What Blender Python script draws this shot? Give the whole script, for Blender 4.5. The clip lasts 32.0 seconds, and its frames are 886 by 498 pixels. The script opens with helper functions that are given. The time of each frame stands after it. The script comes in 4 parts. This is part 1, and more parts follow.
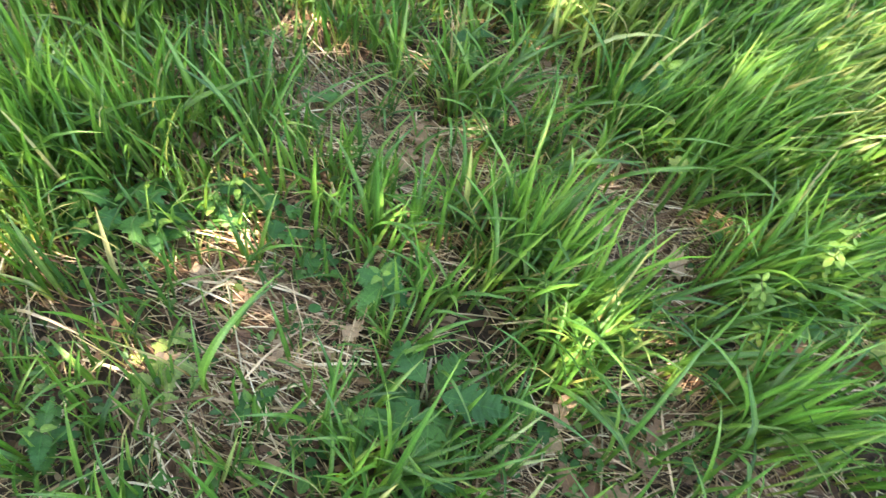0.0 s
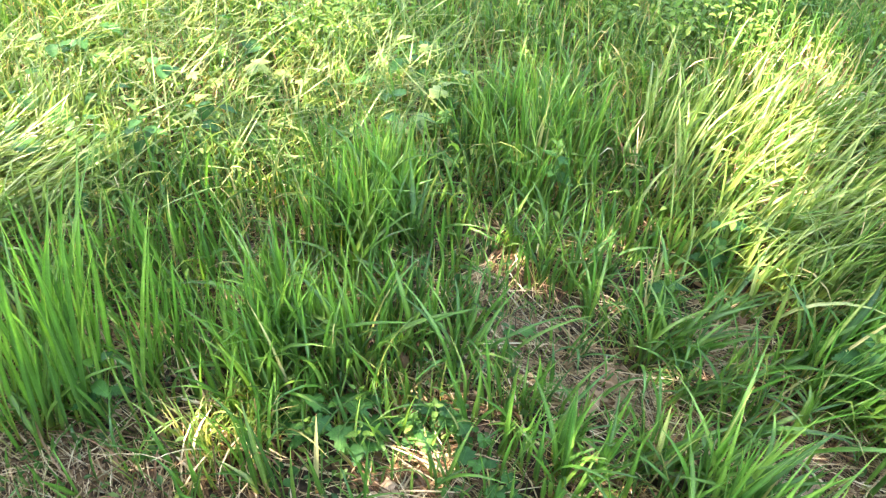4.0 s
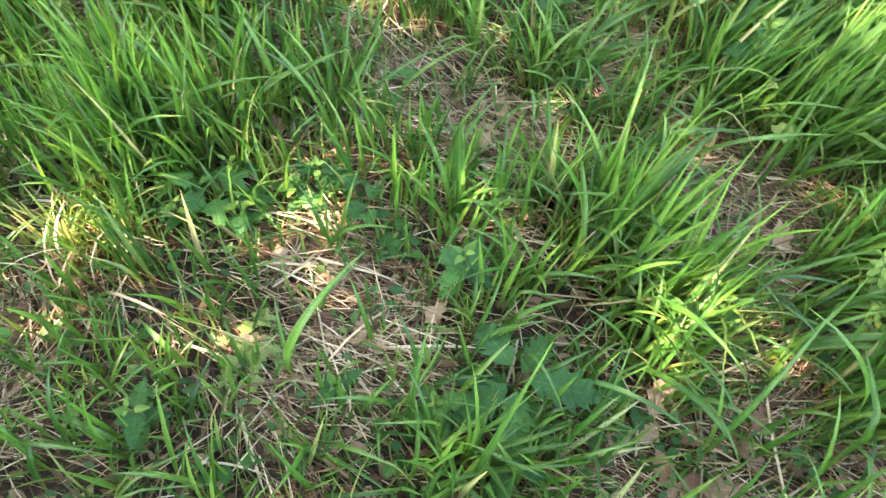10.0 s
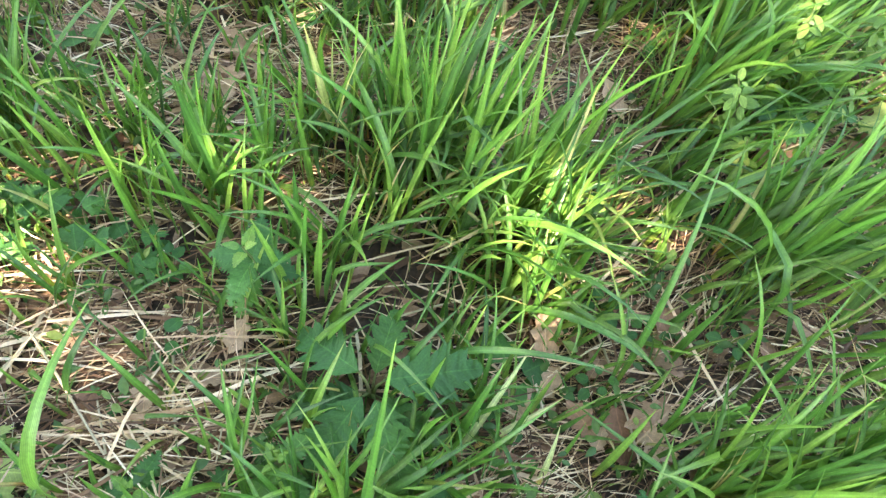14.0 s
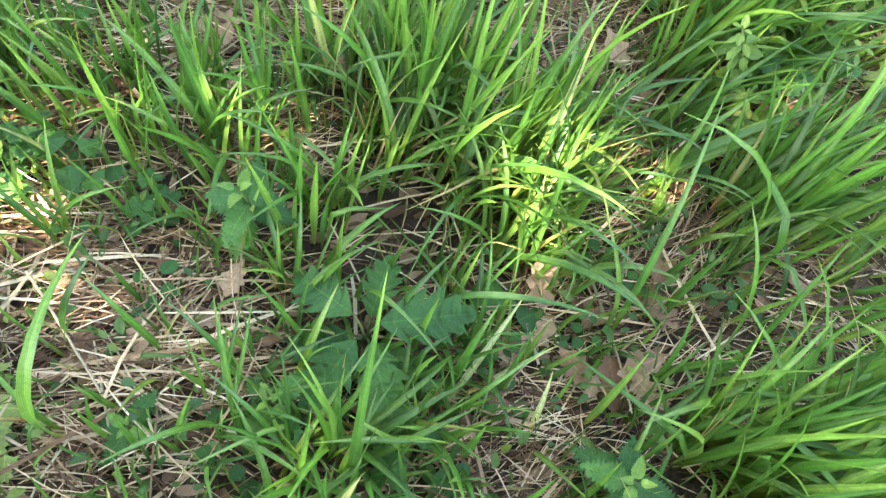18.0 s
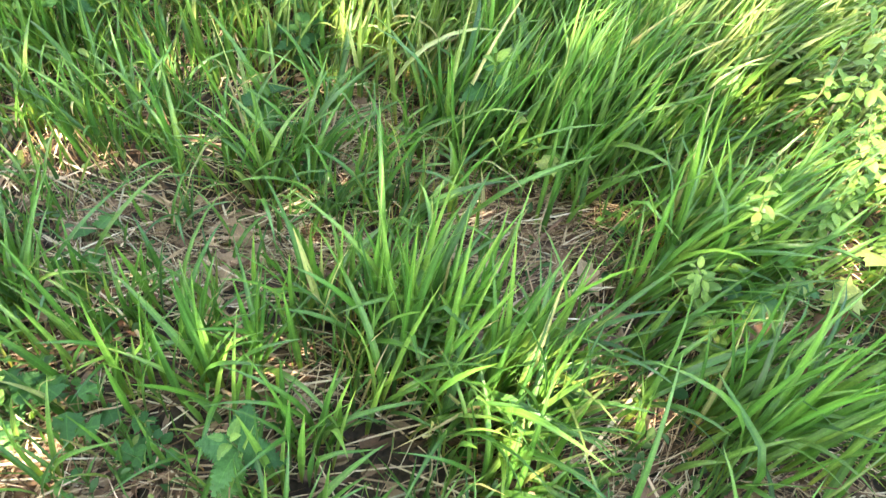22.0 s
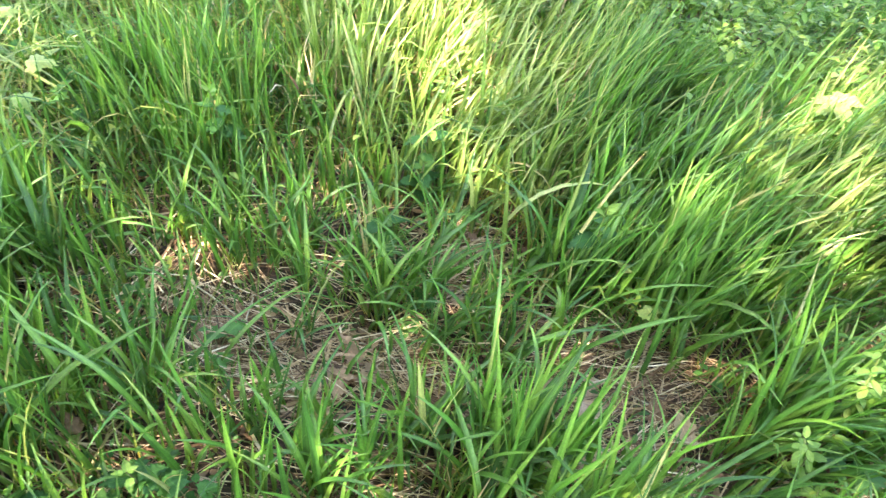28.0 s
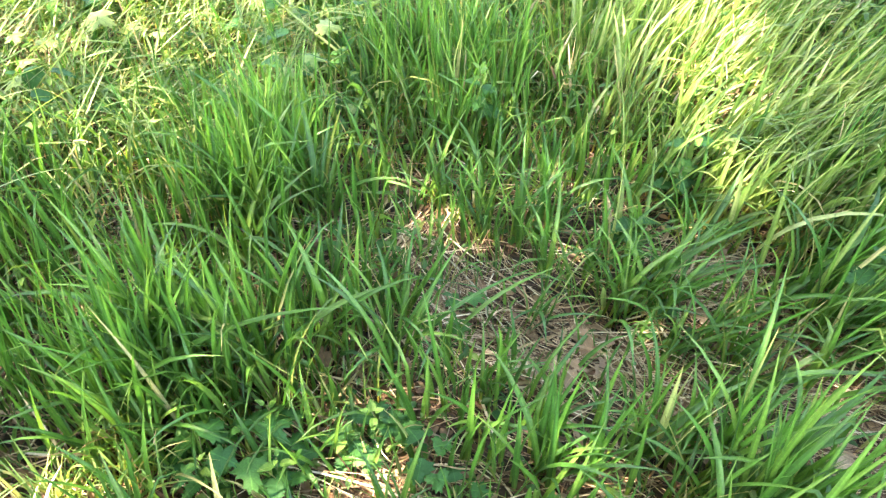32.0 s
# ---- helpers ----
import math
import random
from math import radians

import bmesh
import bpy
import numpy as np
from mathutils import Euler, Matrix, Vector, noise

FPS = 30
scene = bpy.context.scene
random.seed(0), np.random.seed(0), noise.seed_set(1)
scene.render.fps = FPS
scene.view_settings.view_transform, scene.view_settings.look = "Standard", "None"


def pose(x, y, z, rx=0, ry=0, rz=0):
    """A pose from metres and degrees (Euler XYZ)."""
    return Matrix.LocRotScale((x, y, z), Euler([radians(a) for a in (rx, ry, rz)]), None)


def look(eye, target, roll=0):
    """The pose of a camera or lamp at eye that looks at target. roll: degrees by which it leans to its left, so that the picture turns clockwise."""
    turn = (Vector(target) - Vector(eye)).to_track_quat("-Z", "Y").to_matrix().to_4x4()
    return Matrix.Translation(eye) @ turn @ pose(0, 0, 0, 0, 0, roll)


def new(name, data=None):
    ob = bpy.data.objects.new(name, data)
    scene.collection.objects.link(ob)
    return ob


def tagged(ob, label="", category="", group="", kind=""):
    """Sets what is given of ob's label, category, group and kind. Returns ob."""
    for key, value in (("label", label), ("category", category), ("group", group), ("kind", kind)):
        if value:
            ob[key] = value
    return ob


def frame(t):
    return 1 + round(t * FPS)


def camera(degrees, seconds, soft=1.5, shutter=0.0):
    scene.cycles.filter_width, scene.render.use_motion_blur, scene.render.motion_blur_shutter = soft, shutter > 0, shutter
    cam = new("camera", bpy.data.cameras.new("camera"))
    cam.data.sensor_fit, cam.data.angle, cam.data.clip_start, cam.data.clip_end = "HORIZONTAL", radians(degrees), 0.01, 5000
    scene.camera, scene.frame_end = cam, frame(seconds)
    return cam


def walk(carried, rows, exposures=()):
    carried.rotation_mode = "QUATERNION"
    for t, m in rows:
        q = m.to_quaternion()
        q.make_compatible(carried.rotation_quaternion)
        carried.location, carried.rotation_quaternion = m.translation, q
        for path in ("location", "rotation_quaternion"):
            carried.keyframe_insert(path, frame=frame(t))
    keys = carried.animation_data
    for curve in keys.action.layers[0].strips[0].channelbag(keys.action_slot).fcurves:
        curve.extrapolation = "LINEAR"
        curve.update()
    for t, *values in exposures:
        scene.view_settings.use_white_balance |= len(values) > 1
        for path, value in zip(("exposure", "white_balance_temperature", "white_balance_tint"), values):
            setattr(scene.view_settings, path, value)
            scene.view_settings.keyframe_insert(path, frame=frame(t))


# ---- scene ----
cam = camera(65.6, 32.0, 1.3, 0.25)
PATH = [
    (0, (0.421, -0.286, 1.145), (0.115, 0.616, -0.487), 12.2),
    (0.5, (0.401, -0.299, 1.16), (-0.073, 0.61, -0.427), 7.7),
    (1, (0.384, -0.312, 1.178), (-0.212, 0.613, -0.358), 5.4),
    (1.5, (0.369, -0.325, 1.193), (-0.336, 0.631, -0.276), 3.5),
    (2, (0.356, -0.337, 1.203), (-0.421, 0.671, -0.193), 3.4),
    (2.5, (0.344, -0.347, 1.208), (-0.487, 0.711, -0.119), 3.3),
    (4.5, (0.352, -0.342, 1.229), (-0.665, 0.711, -0.135), -0.9),
    (5, (0.336, -0.348, 1.225), (-0.748, 0.632, -0.14), -2.2),
    (5.5, (0.322, -0.363, 1.221), (-0.798, 0.554, -0.159), -2.4),
    (6, (0.314, -0.372, 1.212), (-0.832, 0.482, -0.186), -2.7),
    (6.5, (0.312, -0.377, 1.201), (-0.815, 0.434, -0.238), -2.4),
    (7, (0.315, -0.376, 1.192), (-0.762, 0.414, -0.297), -2.1),
    (7.5, (0.314, -0.373, 1.181), (-0.704, 0.407, -0.354), -1.6),
    (8, (0.322, -0.359, 1.173), (-0.605, 0.425, -0.417), -1.0),
    (8.5, (0.333, -0.342, 1.164), (-0.474, 0.452, -0.485), -0.7),
    (9, (0.352, -0.327, 1.154), (-0.344, 0.506, -0.526), 0.9),
    (9.5, (0.382, -0.303, 1.134), (-0.23, 0.525, -0.581), 0.5),
    (10, (0.4, -0.28, 1.104), (-0.082, 0.529, -0.66), 0.9),
    (10.5, (0.41, -0.26, 1.079), (0.064, 0.534, -0.724), 2.7),
    (11, (0.414, -0.239, 1.039), (0.173, 0.499, -0.804), 3.7),
    (11.5, (0.417, -0.224, 1.005), (0.279, 0.481, -0.861), 6.4),
    (12, (0.409, -0.19, 0.947), (0.35, 0.48, -0.937), 8.9),
    (12.5, (0.398, -0.157, 0.904), (0.396, 0.505, -0.984), 10.8),
    (13, (0.39, -0.13, 0.865), (0.395, 0.558, -1.013), 9.7),
    (13.5, (0.39, -0.117, 0.855), (0.407, 0.623, -1.003), 9.6),
    (14, (0.389, -0.12, 0.86), (0.396, 0.714, -0.958), 9.5),
    (14.5, (0.387, -0.137, 0.857), (0.365, 0.745, -0.938), 8.6),
    (15, (0.393, -0.148, 0.849), (0.393, 0.671, -0.975), 10.4),
    (15.5, (0.394, -0.149, 0.845), (0.407, 0.607, -1.006), 11.4),
    (17.5, (0.404, -0.149, 0.847), (0.411, 0.597, -1.008), 10.5),
    (18, (0.403, -0.146, 0.847), (0.413, 0.613, -1.003), 10.6),
    (18.5, (0.402, -0.142, 0.848), (0.41, 0.612, -1.005), 10.5),
    (19, (0.402, -0.138, 0.847), (0.399, 0.613, -1.006), 9.4),
    (19.5, (0.4, -0.13, 0.852), (0.392, 0.637, -0.995), 9.0),
    (20, (0.399, -0.122, 0.861), (0.363, 0.734, -0.946), 7.7),
    (20.5, (0.402, -0.122, 0.866), (0.359, 0.761, -0.928), 7.8),
    (21, (0.408, -0.104, 0.889), (0.347, 0.847, -0.869), 6.4),
    (21.5, (0.409, -0.094, 0.91), (0.352, 0.968, -0.785), 6.2),
    (22, (0.409, -0.087, 0.93), (0.347, 1.085, -0.688), 5.7),
    (22.5, (0.408, -0.074, 0.951), (0.334, 1.203, -0.587), 4.9),
    (23, (0.41, -0.067, 0.959), (0.324, 1.273, -0.523), 4.3),
    (23.5, (0.412, -0.065, 0.967), (0.326, 1.307, -0.486), 4.2),
    (24, (0.416, -0.064, 0.971), (0.324, 1.312, -0.478), 3.8),
    (24.5, (0.416, -0.069, 0.972), (0.331, 1.311, -0.474), 3.9),
    (26.5, (0.414, -0.078, 0.974), (0.335, 1.292, -0.48), 4.6),
    (27, (0.399, -0.083, 0.981), (0.278, 1.293, -0.465), 4.1),
    (27.5, (0.365, -0.1, 0.992), (0.177, 1.28, -0.444), 4.6),
    (28, (0.339, -0.119, 1.004), (0.034, 1.258, -0.414), 4.0),
    (28.5, (0.317, -0.127, 1.006), (-0.113, 1.229, -0.4), 2.7),
    (29, (0.3, -0.133, 1.003), (-0.227, 1.201, -0.391), 1.8),
    (29.5, (0.284, -0.146, 1.0), (-0.306, 1.161, -0.395), 1.3),
    (30, (0.271, -0.154, 0.998), (-0.371, 1.119, -0.404), 0.5),
    (30.5, (0.261, -0.161, 0.997), (-0.415, 1.093, -0.406), 0.2),
    (31, (0.245, -0.17, 0.994), (-0.456, 1.069, -0.411), 0.2),
    (31.5, (0.229, -0.18, 0.986), (-0.495, 1.037, -0.426), 0.1),
    (32, (0.215, -0.189, 0.98), (-0.533, 0.996, -0.446), -0.1),
]
walk(cam, [(t, look(eye, target, roll)) for t, eye, target, roll in PATH], ((0, 3.43, 8300, 12), (2.2, 3.52, 8300, 12), (6, 3.63, 8250, 12), (9, 3.57, 8300, 12), (11, 3.60, 8300, 12), (12.5, 3.74, 8300, 12), (20, 3.73, 8300, 12), (24, 3.77, 8200, 11), (28, 3.69, 8250, 10), (32, 3.69, 8250, 10)))

# ---- light ----
world = bpy.data.worlds.new("sky")
scene.world = world
world.use_nodes = True
SUN_EL, SUN_AZ = radians(48), radians(222)   # azimuth clockwise from +y
TO_SUN = Vector((math.sin(SUN_AZ) * math.cos(SUN_EL), math.cos(SUN_AZ) * math.cos(SUN_EL), math.sin(SUN_EL)))
wn, wl = world.node_tree.nodes, world.node_tree.links
sky = wn.new("ShaderNodeTexSky")
sky.sky_type, sky.sun_disc = "NISHITA", False
sky.sun_elevation, sky.sun_rotation = SUN_EL, SUN_AZ
wn["Background"].inputs["Strength"].default_value = 0.15
wl.new(sky.outputs["Color"], wn["Background"].inputs["Color"])
sun = new("sun", bpy.data.lights.new("sun", "SUN"))
sun.data.energy, sun.data.angle, sun.data.color = 3.2, radians(0.5), (1.0, 0.95, 0.86)
sun.matrix_world = look(TO_SUN * 20, (0, 0, 0))

# ---- materials ----
def shade_tree(name):
    mat = bpy.data.materials.new(name)
    mat.use_nodes = True
    nt = mat.node_tree
    return mat, nt.nodes, nt.links, nt.nodes["Principled BSDF"]


def ramp(nodes, stops):
    r = nodes.new("ShaderNodeValToRGB")
    el = r.color_ramp.elements
    while len(el) < len(stops):
        el.new(0.5)
    for e, (p, c) in zip(el, stops):
        e.position, e.color = p, (*c, 1)
    return r


def leafy(name, stops, island=True, thin=0.35, rough=0.45, scale=60.0, veined=False, leafveins=False):
    """A thin plant surface: colour by piece, mottled at two scales, letting some light through."""
    mat, n, l, b = shade_tree(name)
    pick = n.new("ShaderNodeNewGeometry" if island else "ShaderNodeObjectInfo")
    col = ramp(n, stops)
    l.new(pick.outputs["Random Per Island" if island else "Random"], col.inputs[0])
    fine, broad = n.new("ShaderNodeTexNoise"), n.new("ShaderNodeTexNoise")
    geo = n.new("ShaderNodeNewGeometry")
    fine.inputs["Scale"].default_value, broad.inputs["Scale"].default_value = scale * 4, scale * 0.25
    l.new(geo.outputs["Position"], fine.inputs["Vector"]), l.new(geo.outputs["Position"], broad.inputs["Vector"])
    add = n.new("ShaderNodeMath")
    add.operation = "ADD"
    l.new(fine.outputs["Fac"], add.inputs[0]), l.new(broad.outputs["Fac"], add.inputs[1])
    span = n.new("ShaderNodeMapRange")
    span.inputs["From Min"].default_value, span.inputs["From Max"].default_value = 0.6, 1.4
    span.inputs["To Min"].default_value, span.inputs["To Max"].default_value = 0.70, 1.30
    l.new(add.outputs[0], span.inputs["Value"])
    mul = n.new("ShaderNodeMix")
    mul.data_type, mul.blend_type = "RGBA", "MULTIPLY"
    mul.inputs["Factor"].default_value = 1.0
    l.new(col.outputs["Color"], mul.inputs[6]), l.new(span.outputs["Result"], mul.inputs[7])
    tone = mul.outputs[2]
    bulge = fine.outputs["Fac"]
    if veined:
        # parallel veins, a paler rib down the middle, a yellowish foot and tip
        uv, cut = n.new("ShaderNodeUVMap"), n.new("ShaderNodeSeparateXYZ")
        uv.uv_map = "along"
        l.new(uv.outputs["UV"], cut.inputs["Vector"])
        wave, many = n.new("ShaderNodeMath"), n.new("ShaderNodeMath")
        many.operation, wave.operation = "MULTIPLY", "SINE"
        many.inputs[1].default_value = 50.0
        l.new(cut.outputs["X"], many.inputs[0]), l.new(many.outputs[0], wave.inputs[0])
        rib = n.new("ShaderNodeValToRGB")
        for e, (p, c) in zip([rib.color_ramp.elements[0], rib.color_ramp.elements[1], rib.color_ramp.elements.new(0.5)], ((0.42, 1.0), (0.58, 1.0), (0.5, 1.45))):
            e.position, e.color = p, (c, c, c, 1)
        l.new(cut.outputs["X"], rib.inputs[0])
        grade = ramp(n, [(0.0, (2.9, 1.25, 1.2)), (0.10, (1.9, 1.2, 1.1)), (0.22, (1.08, 1.04, 1.0)), (0.86, (1.0, 1.0, 1.0)), (1.0, (1.35, 1.1, 1.0))])
        l.new(cut.outputs["Y"], grade.inputs[0])
        stripe = n.new("ShaderNodeMapRange")
        stripe.inputs["From Min"].default_value, stripe.inputs["To Min"].default_value, stripe.inputs["To Max"].default_value = -1, 0.86, 1.10
        l.new(wave.outputs[0], stripe.inputs["Value"])
        for other in (rib.outputs["Color"], grade.outputs["Color"], stripe.outputs["Result"]):
            more = n.new("ShaderNodeMix")
            more.data_type, more.blend_type = "RGBA", "MULTIPLY"
            more.inputs["Factor"].default_value = 1.0
            l.new(tone, more.inputs[6]), l.new(other, more.inputs[7])
            tone = more.outputs[2]
        bulge = wave.outputs[0]
    if leafveins:
        # side veins running out and forward from a pale midrib
        uv, cut = n.new("ShaderNodeUVMap"), n.new("ShaderNodeSeparateXYZ")
        uv.uv_map = "along"
        l.new(uv.outputs["UV"], cut.inputs["Vector"])
        off, far, slant, run, wave = (n.new("ShaderNodeMath") for _ in range(5))
        off.operation, far.operation, slant.operation, run.operation, wave.operation = "SUBTRACT", "ABSOLUTE", "MULTIPLY_ADD", "MULTIPLY", "SINE"
        off.inputs[1].default_value, slant.inputs[1].default_value, run.inputs[1].default_value = 0.5, -0.55, 44.0
        l.new(cut.outputs["X"], off.inputs[0]), l.new(off.outputs[0], far.inputs[0]), l.new(far.outputs[0], slant.inputs[0])
        l.new(cut.outputs["Y"], slant.inputs[2]), l.new(slant.outputs[0], run.inputs[0]), l.new(run.outputs[0], wave.inputs[0])
        side = ramp(n, [(0.0, (1.03, 1.03, 1.03)), (0.80, (0.96, 0.96, 0.96)), (0.98, (1.14, 1.13, 1.10))])
        span2 = n.new("ShaderNodeMapRange")
        span2.inputs["From Min"].default_value = -1
        l.new(wave.outputs[0], span2.inputs["Value"]), l.new(span2.outputs["Result"], side.inputs[0])
        rib = ramp(n, [(0.0, (1.55, 1.5, 1.4)), (0.035, (1.0, 1.0, 1.0))])
        l.new(far.outputs[0], rib.inputs[0])
        for other in (side.outputs["Color"], rib.outputs["Color"]):
            more = n.new("ShaderNodeMix")
            more.data_type, more.blend_type = "RGBA", "MULTIPLY"
            more.inputs["Factor"].default_value = 1.0
            l.new(tone, more.inputs[6]), l.new(other, more.inputs[7])
            tone = more.outputs[2]
        bulge = side.outputs["Color"]
    l.new(tone, b.inputs["Base Color"])
    b.inputs["Roughness"].default_value = rough
    b.inputs["Specular IOR Level"].default_value = 0.64 if veined else 0.38 if leafveins else 0.55
    bump = n.new("ShaderNodeBump")
    bump.inputs["Strength"].default_value, bump.inputs["Distance"].default_value = 0.25, 0.0008 if veined else 0.002
    l.new(bulge, bump.inputs["Height"]), l.new(bump.outputs["Normal"], b.inputs["Normal"])
    if thin > 0:
        tr, mix = n.new("ShaderNodeBsdfTranslucent"), n.new("ShaderNodeMixShader")
        warm = n.new("ShaderNodeMix")
        warm.data_type, warm.blend_type = "RGBA", "MULTIPLY"
        warm.inputs["Factor"].default_value = 1.0
        warm.inputs[7].default_value = (1.28, 1.33, 0.70, 1)
        l.new(tone, warm.inputs[6]), l.new(warm.outputs[2], tr.inputs["Color"])
        mix.inputs[0].default_value = thin
        l.new(b.outputs[0], mix.inputs[1]), l.new(tr.outputs[0], mix.inputs[2])
        l.new(mix.outputs[0], n["Material Output"].inputs["Surface"])
    return mat


GREENS = [(0.0, (0.034, 0.104, 0.024)), (0.30, (0.056, 0.160, 0.030)), (0.65, (0.088, 0.208, 0.038)), (0.975, (0.142, 0.252, 0.056)), (1.0, (0.42, 0.36, 0.20))]
M_GRASS = leafy("grass_blades", GREENS, rough=0.36, veined=True)
M_BLADE = leafy("single_blades", GREENS[:4] + [(1.0, (0.15, 0.27, 0.058))], island=False, rough=0.36, veined=True)
M_FINE = leafy("fine_grass", [(0.0, (0.052, 0.135, 0.024)), (0.5, (0.088, 0.185, 0.032)), (0.82, (0.20, 0.25, 0.06)), (1.0, (0.44, 0.34, 0.18))], veined=True)
# a paler copy of the grass, with sun brightness put into the colour
M_SUNTINT = leafy("light_grass", [(0.0, (0.13, 0.21, 0.053)), (0.6, (0.185, 0.265, 0.078)), (1.0, (0.32, 0.36, 0.16))], rough=0.32, veined=True)
# thin blades lightened in colour to show a sun fleck
M_THIN = leafy("thin_sun_tinted_blades", [(0.0, (0.13, 0.22, 0.05)), (0.7, (0.22, 0.28, 0.08)), (1.0, (0.45, 0.38, 0.18))], island=False, rough=0.4, veined=True)
# whitish blade colour that stands in for direct sun
M_LITBLADE = leafy("lit_tint_blade", [(0.0, (0.38, 0.46, 0.20)), (1.0, (0.52, 0.54, 0.28))], island=False, rough=0.35, veined=True)
M_STRAW = leafy("dry_straw", [(0.0, (0.06, 0.028, 0.014)), (0.34, (0.19, 0.095, 0.050)), (0.56, (0.50, 0.315, 0.185)), (0.82, (0.72, 0.52, 0.34)), (1.0, (0.80, 0.65, 0.47))], thin=0.1, rough=0.7)
M_STALK = leafy("dry_stalk", [(0.0, (0.34, 0.26, 0.15)), (1.0, (0.58, 0.49, 0.33))], island=False, thin=0.0, rough=0.65)
M_CRUMB = leafy("leaf_crumbs", [(0.0, (0.10, 0.046, 0.024)), (0.5, (0.20, 0.105, 0.062)), (1.0, (0.42, 0.26, 0.17))], thin=0.1, rough=0.8)
M_DEAD = leafy("dead_leaf", [(0.0, (0.17, 0.080, 0.045)), (0.4, (0.33, 0.195, 0.125)), (1.0, (0.52, 0.355, 0.245))], island=False, thin=0.15, rough=0.75, leafveins=True)
M_NETTLE = leafy("nettle_leaf", [(0.0, (0.032, 0.118, 0.032)), (0.6, (0.048, 0.158, 0.038)), (1.0, (0.078, 0.21, 0.045))], island=False, thin=0.3, rough=0.55, scale=90, leafveins=True)
M_YOUNG = leafy("young_leaf", [(0.0, (0.11, 0.24, 0.05)), (1.0, (0.18, 0.30, 0.06))], island=False, thin=0.35, leafveins=True)
M_STEM = leafy("green_stem", [(0.0, (0.10, 0.17, 0.04)), (1.0, (0.18, 0.16, 0.07))], island=False, thin=0.0, rough=0.6)
M_SHRUB = leafy("shrub_leaf", [(0.0, (0.10, 0.205, 0.045)), (0.55, (0.145, 0.26, 0.058)), (0.9, (0.19, 0.30, 0.070)), (1.0, (0.27, 0.33, 0.08))], island=False, thin=0.4, leafveins=True)
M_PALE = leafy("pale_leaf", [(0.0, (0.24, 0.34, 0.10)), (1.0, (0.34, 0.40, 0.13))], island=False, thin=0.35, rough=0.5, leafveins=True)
M_HERB = leafy("low_herbs", [(0.0, (0.035, 0.095, 0.025)), (0.5, (0.06, 0.14, 0.035)), (0.85, (0.11, 0.20, 0.05)), (1.0, (0.22, 0.29, 0.06))], thin=0.3, rough=0.55)
M_BUSH = leafy("undergrowth", [(0.0, (0.07, 0.16, 0.03)), (0.6, (0.13, 0.24, 0.04)), (1.0, (0.25, 0.33, 0.07))], thin=0.4)
M_CROWN = leafy("crown_leaf", [(0.0, (0.05, 0.12, 0.02)), (1.0, (0.10, 0.19, 0.03))], thin=0.25)


def rough_stuff(name, stops, scale, rough=0.9, deep=0.01, fine=6.0):
    mat, n, l, b = shade_tree(name)
    geo = n.new("ShaderNodeNewGeometry")
    a, c = n.new("ShaderNodeTexNoise"), n.new("ShaderNodeTexNoise")
    a.inputs["Scale"].default_value, a.inputs["Detail"].default_value = scale, 10
    c.inputs["Scale"].default_value, c.inputs["Detail"].default_value = scale * fine, 6
    l.new(geo.outputs["Position"], a.inputs["Vector"]), l.new(geo.outputs["Position"], c.inputs["Vector"])
    mix = n.new("ShaderNodeMath")
    mix.operation = "MULTIPLY_ADD"
    mix.inputs[1].default_value = 0.5
    half = n.new("ShaderNodeMath")
    half.operation = "MULTIPLY"
    half.inputs[1].default_value = 0.5
    l.new(c.outputs["Fac"], half.inputs[0])
    l.new(a.outputs["Fac"], mix.inputs[0]), l.new(half.outputs[0], mix.inputs[2])
    r = ramp(n, stops)
    l.new(mix.outputs[0], r.inputs[0]), l.new(r.outputs["Color"], b.inputs["Base Color"])
    b.inputs["Roughness"].default_value = rough
    bump = n.new("ShaderNodeBump")
    bump.inputs["Strength"].default_value, bump.inputs["Distance"].default_value = 0.9, deep
    l.new(mix.outputs[0], bump.inputs["Height"]), l.new(bump.outputs["Normal"], b.inputs["Normal"])
    return mat


M_SOIL = rough_stuff("soil", [(0.3, (0.014, 0.008, 0.005)), (0.47, (0.036, 0.020, 0.012)), (0.58, (0.075, 0.044, 0.026)), (0.75, (0.21, 0.135, 0.082))], 22)
moss = M_SOIL.node_tree
wide, blend, veil = moss.nodes.new("ShaderNodeTexNoise"), moss.nodes.new("ShaderNodeMix"), ramp(moss.nodes, [(0.50, (0, 0, 0)), (0.66, (0.6, 0.6, 0.6))])
wide.inputs["Scale"].default_value, wide.inputs["Detail"].default_value = 3.0, 8
blend.data_type = "RGBA"
blend.inputs[7].default_value = (0.055, 0.085, 0.022, 1)
moss.links.new(wide.outputs["Fac"], veil.inputs[0])
# out in the open meadow the soil is grown over with turf
turf_at, turf_far, turf_all = moss.nodes.new("ShaderNodeNewGeometry"), moss.nodes.new("ShaderNodeVectorMath"), moss.nodes.new("ShaderNodeMapRange")
turf_far.operation = "DISTANCE"
turf_far.inputs[1].default_value = (-0.2, 0.8, 0)
turf_all.inputs["From Min"].default_value, turf_all.inputs["From Max"].default_value = 1.9, 3.0
turf_all.inputs["To Min"].default_value, turf_all.inputs["To Max"].default_value = 0.0, 0.92
turf_sum = moss.nodes.new("ShaderNodeMath")
turf_sum.operation = "MAXIMUM"
moss.links.new(turf_at.outputs["Position"], turf_far.inputs[0]), moss.links.new(turf_far.outputs["Value"], turf_all.inputs["Value"])
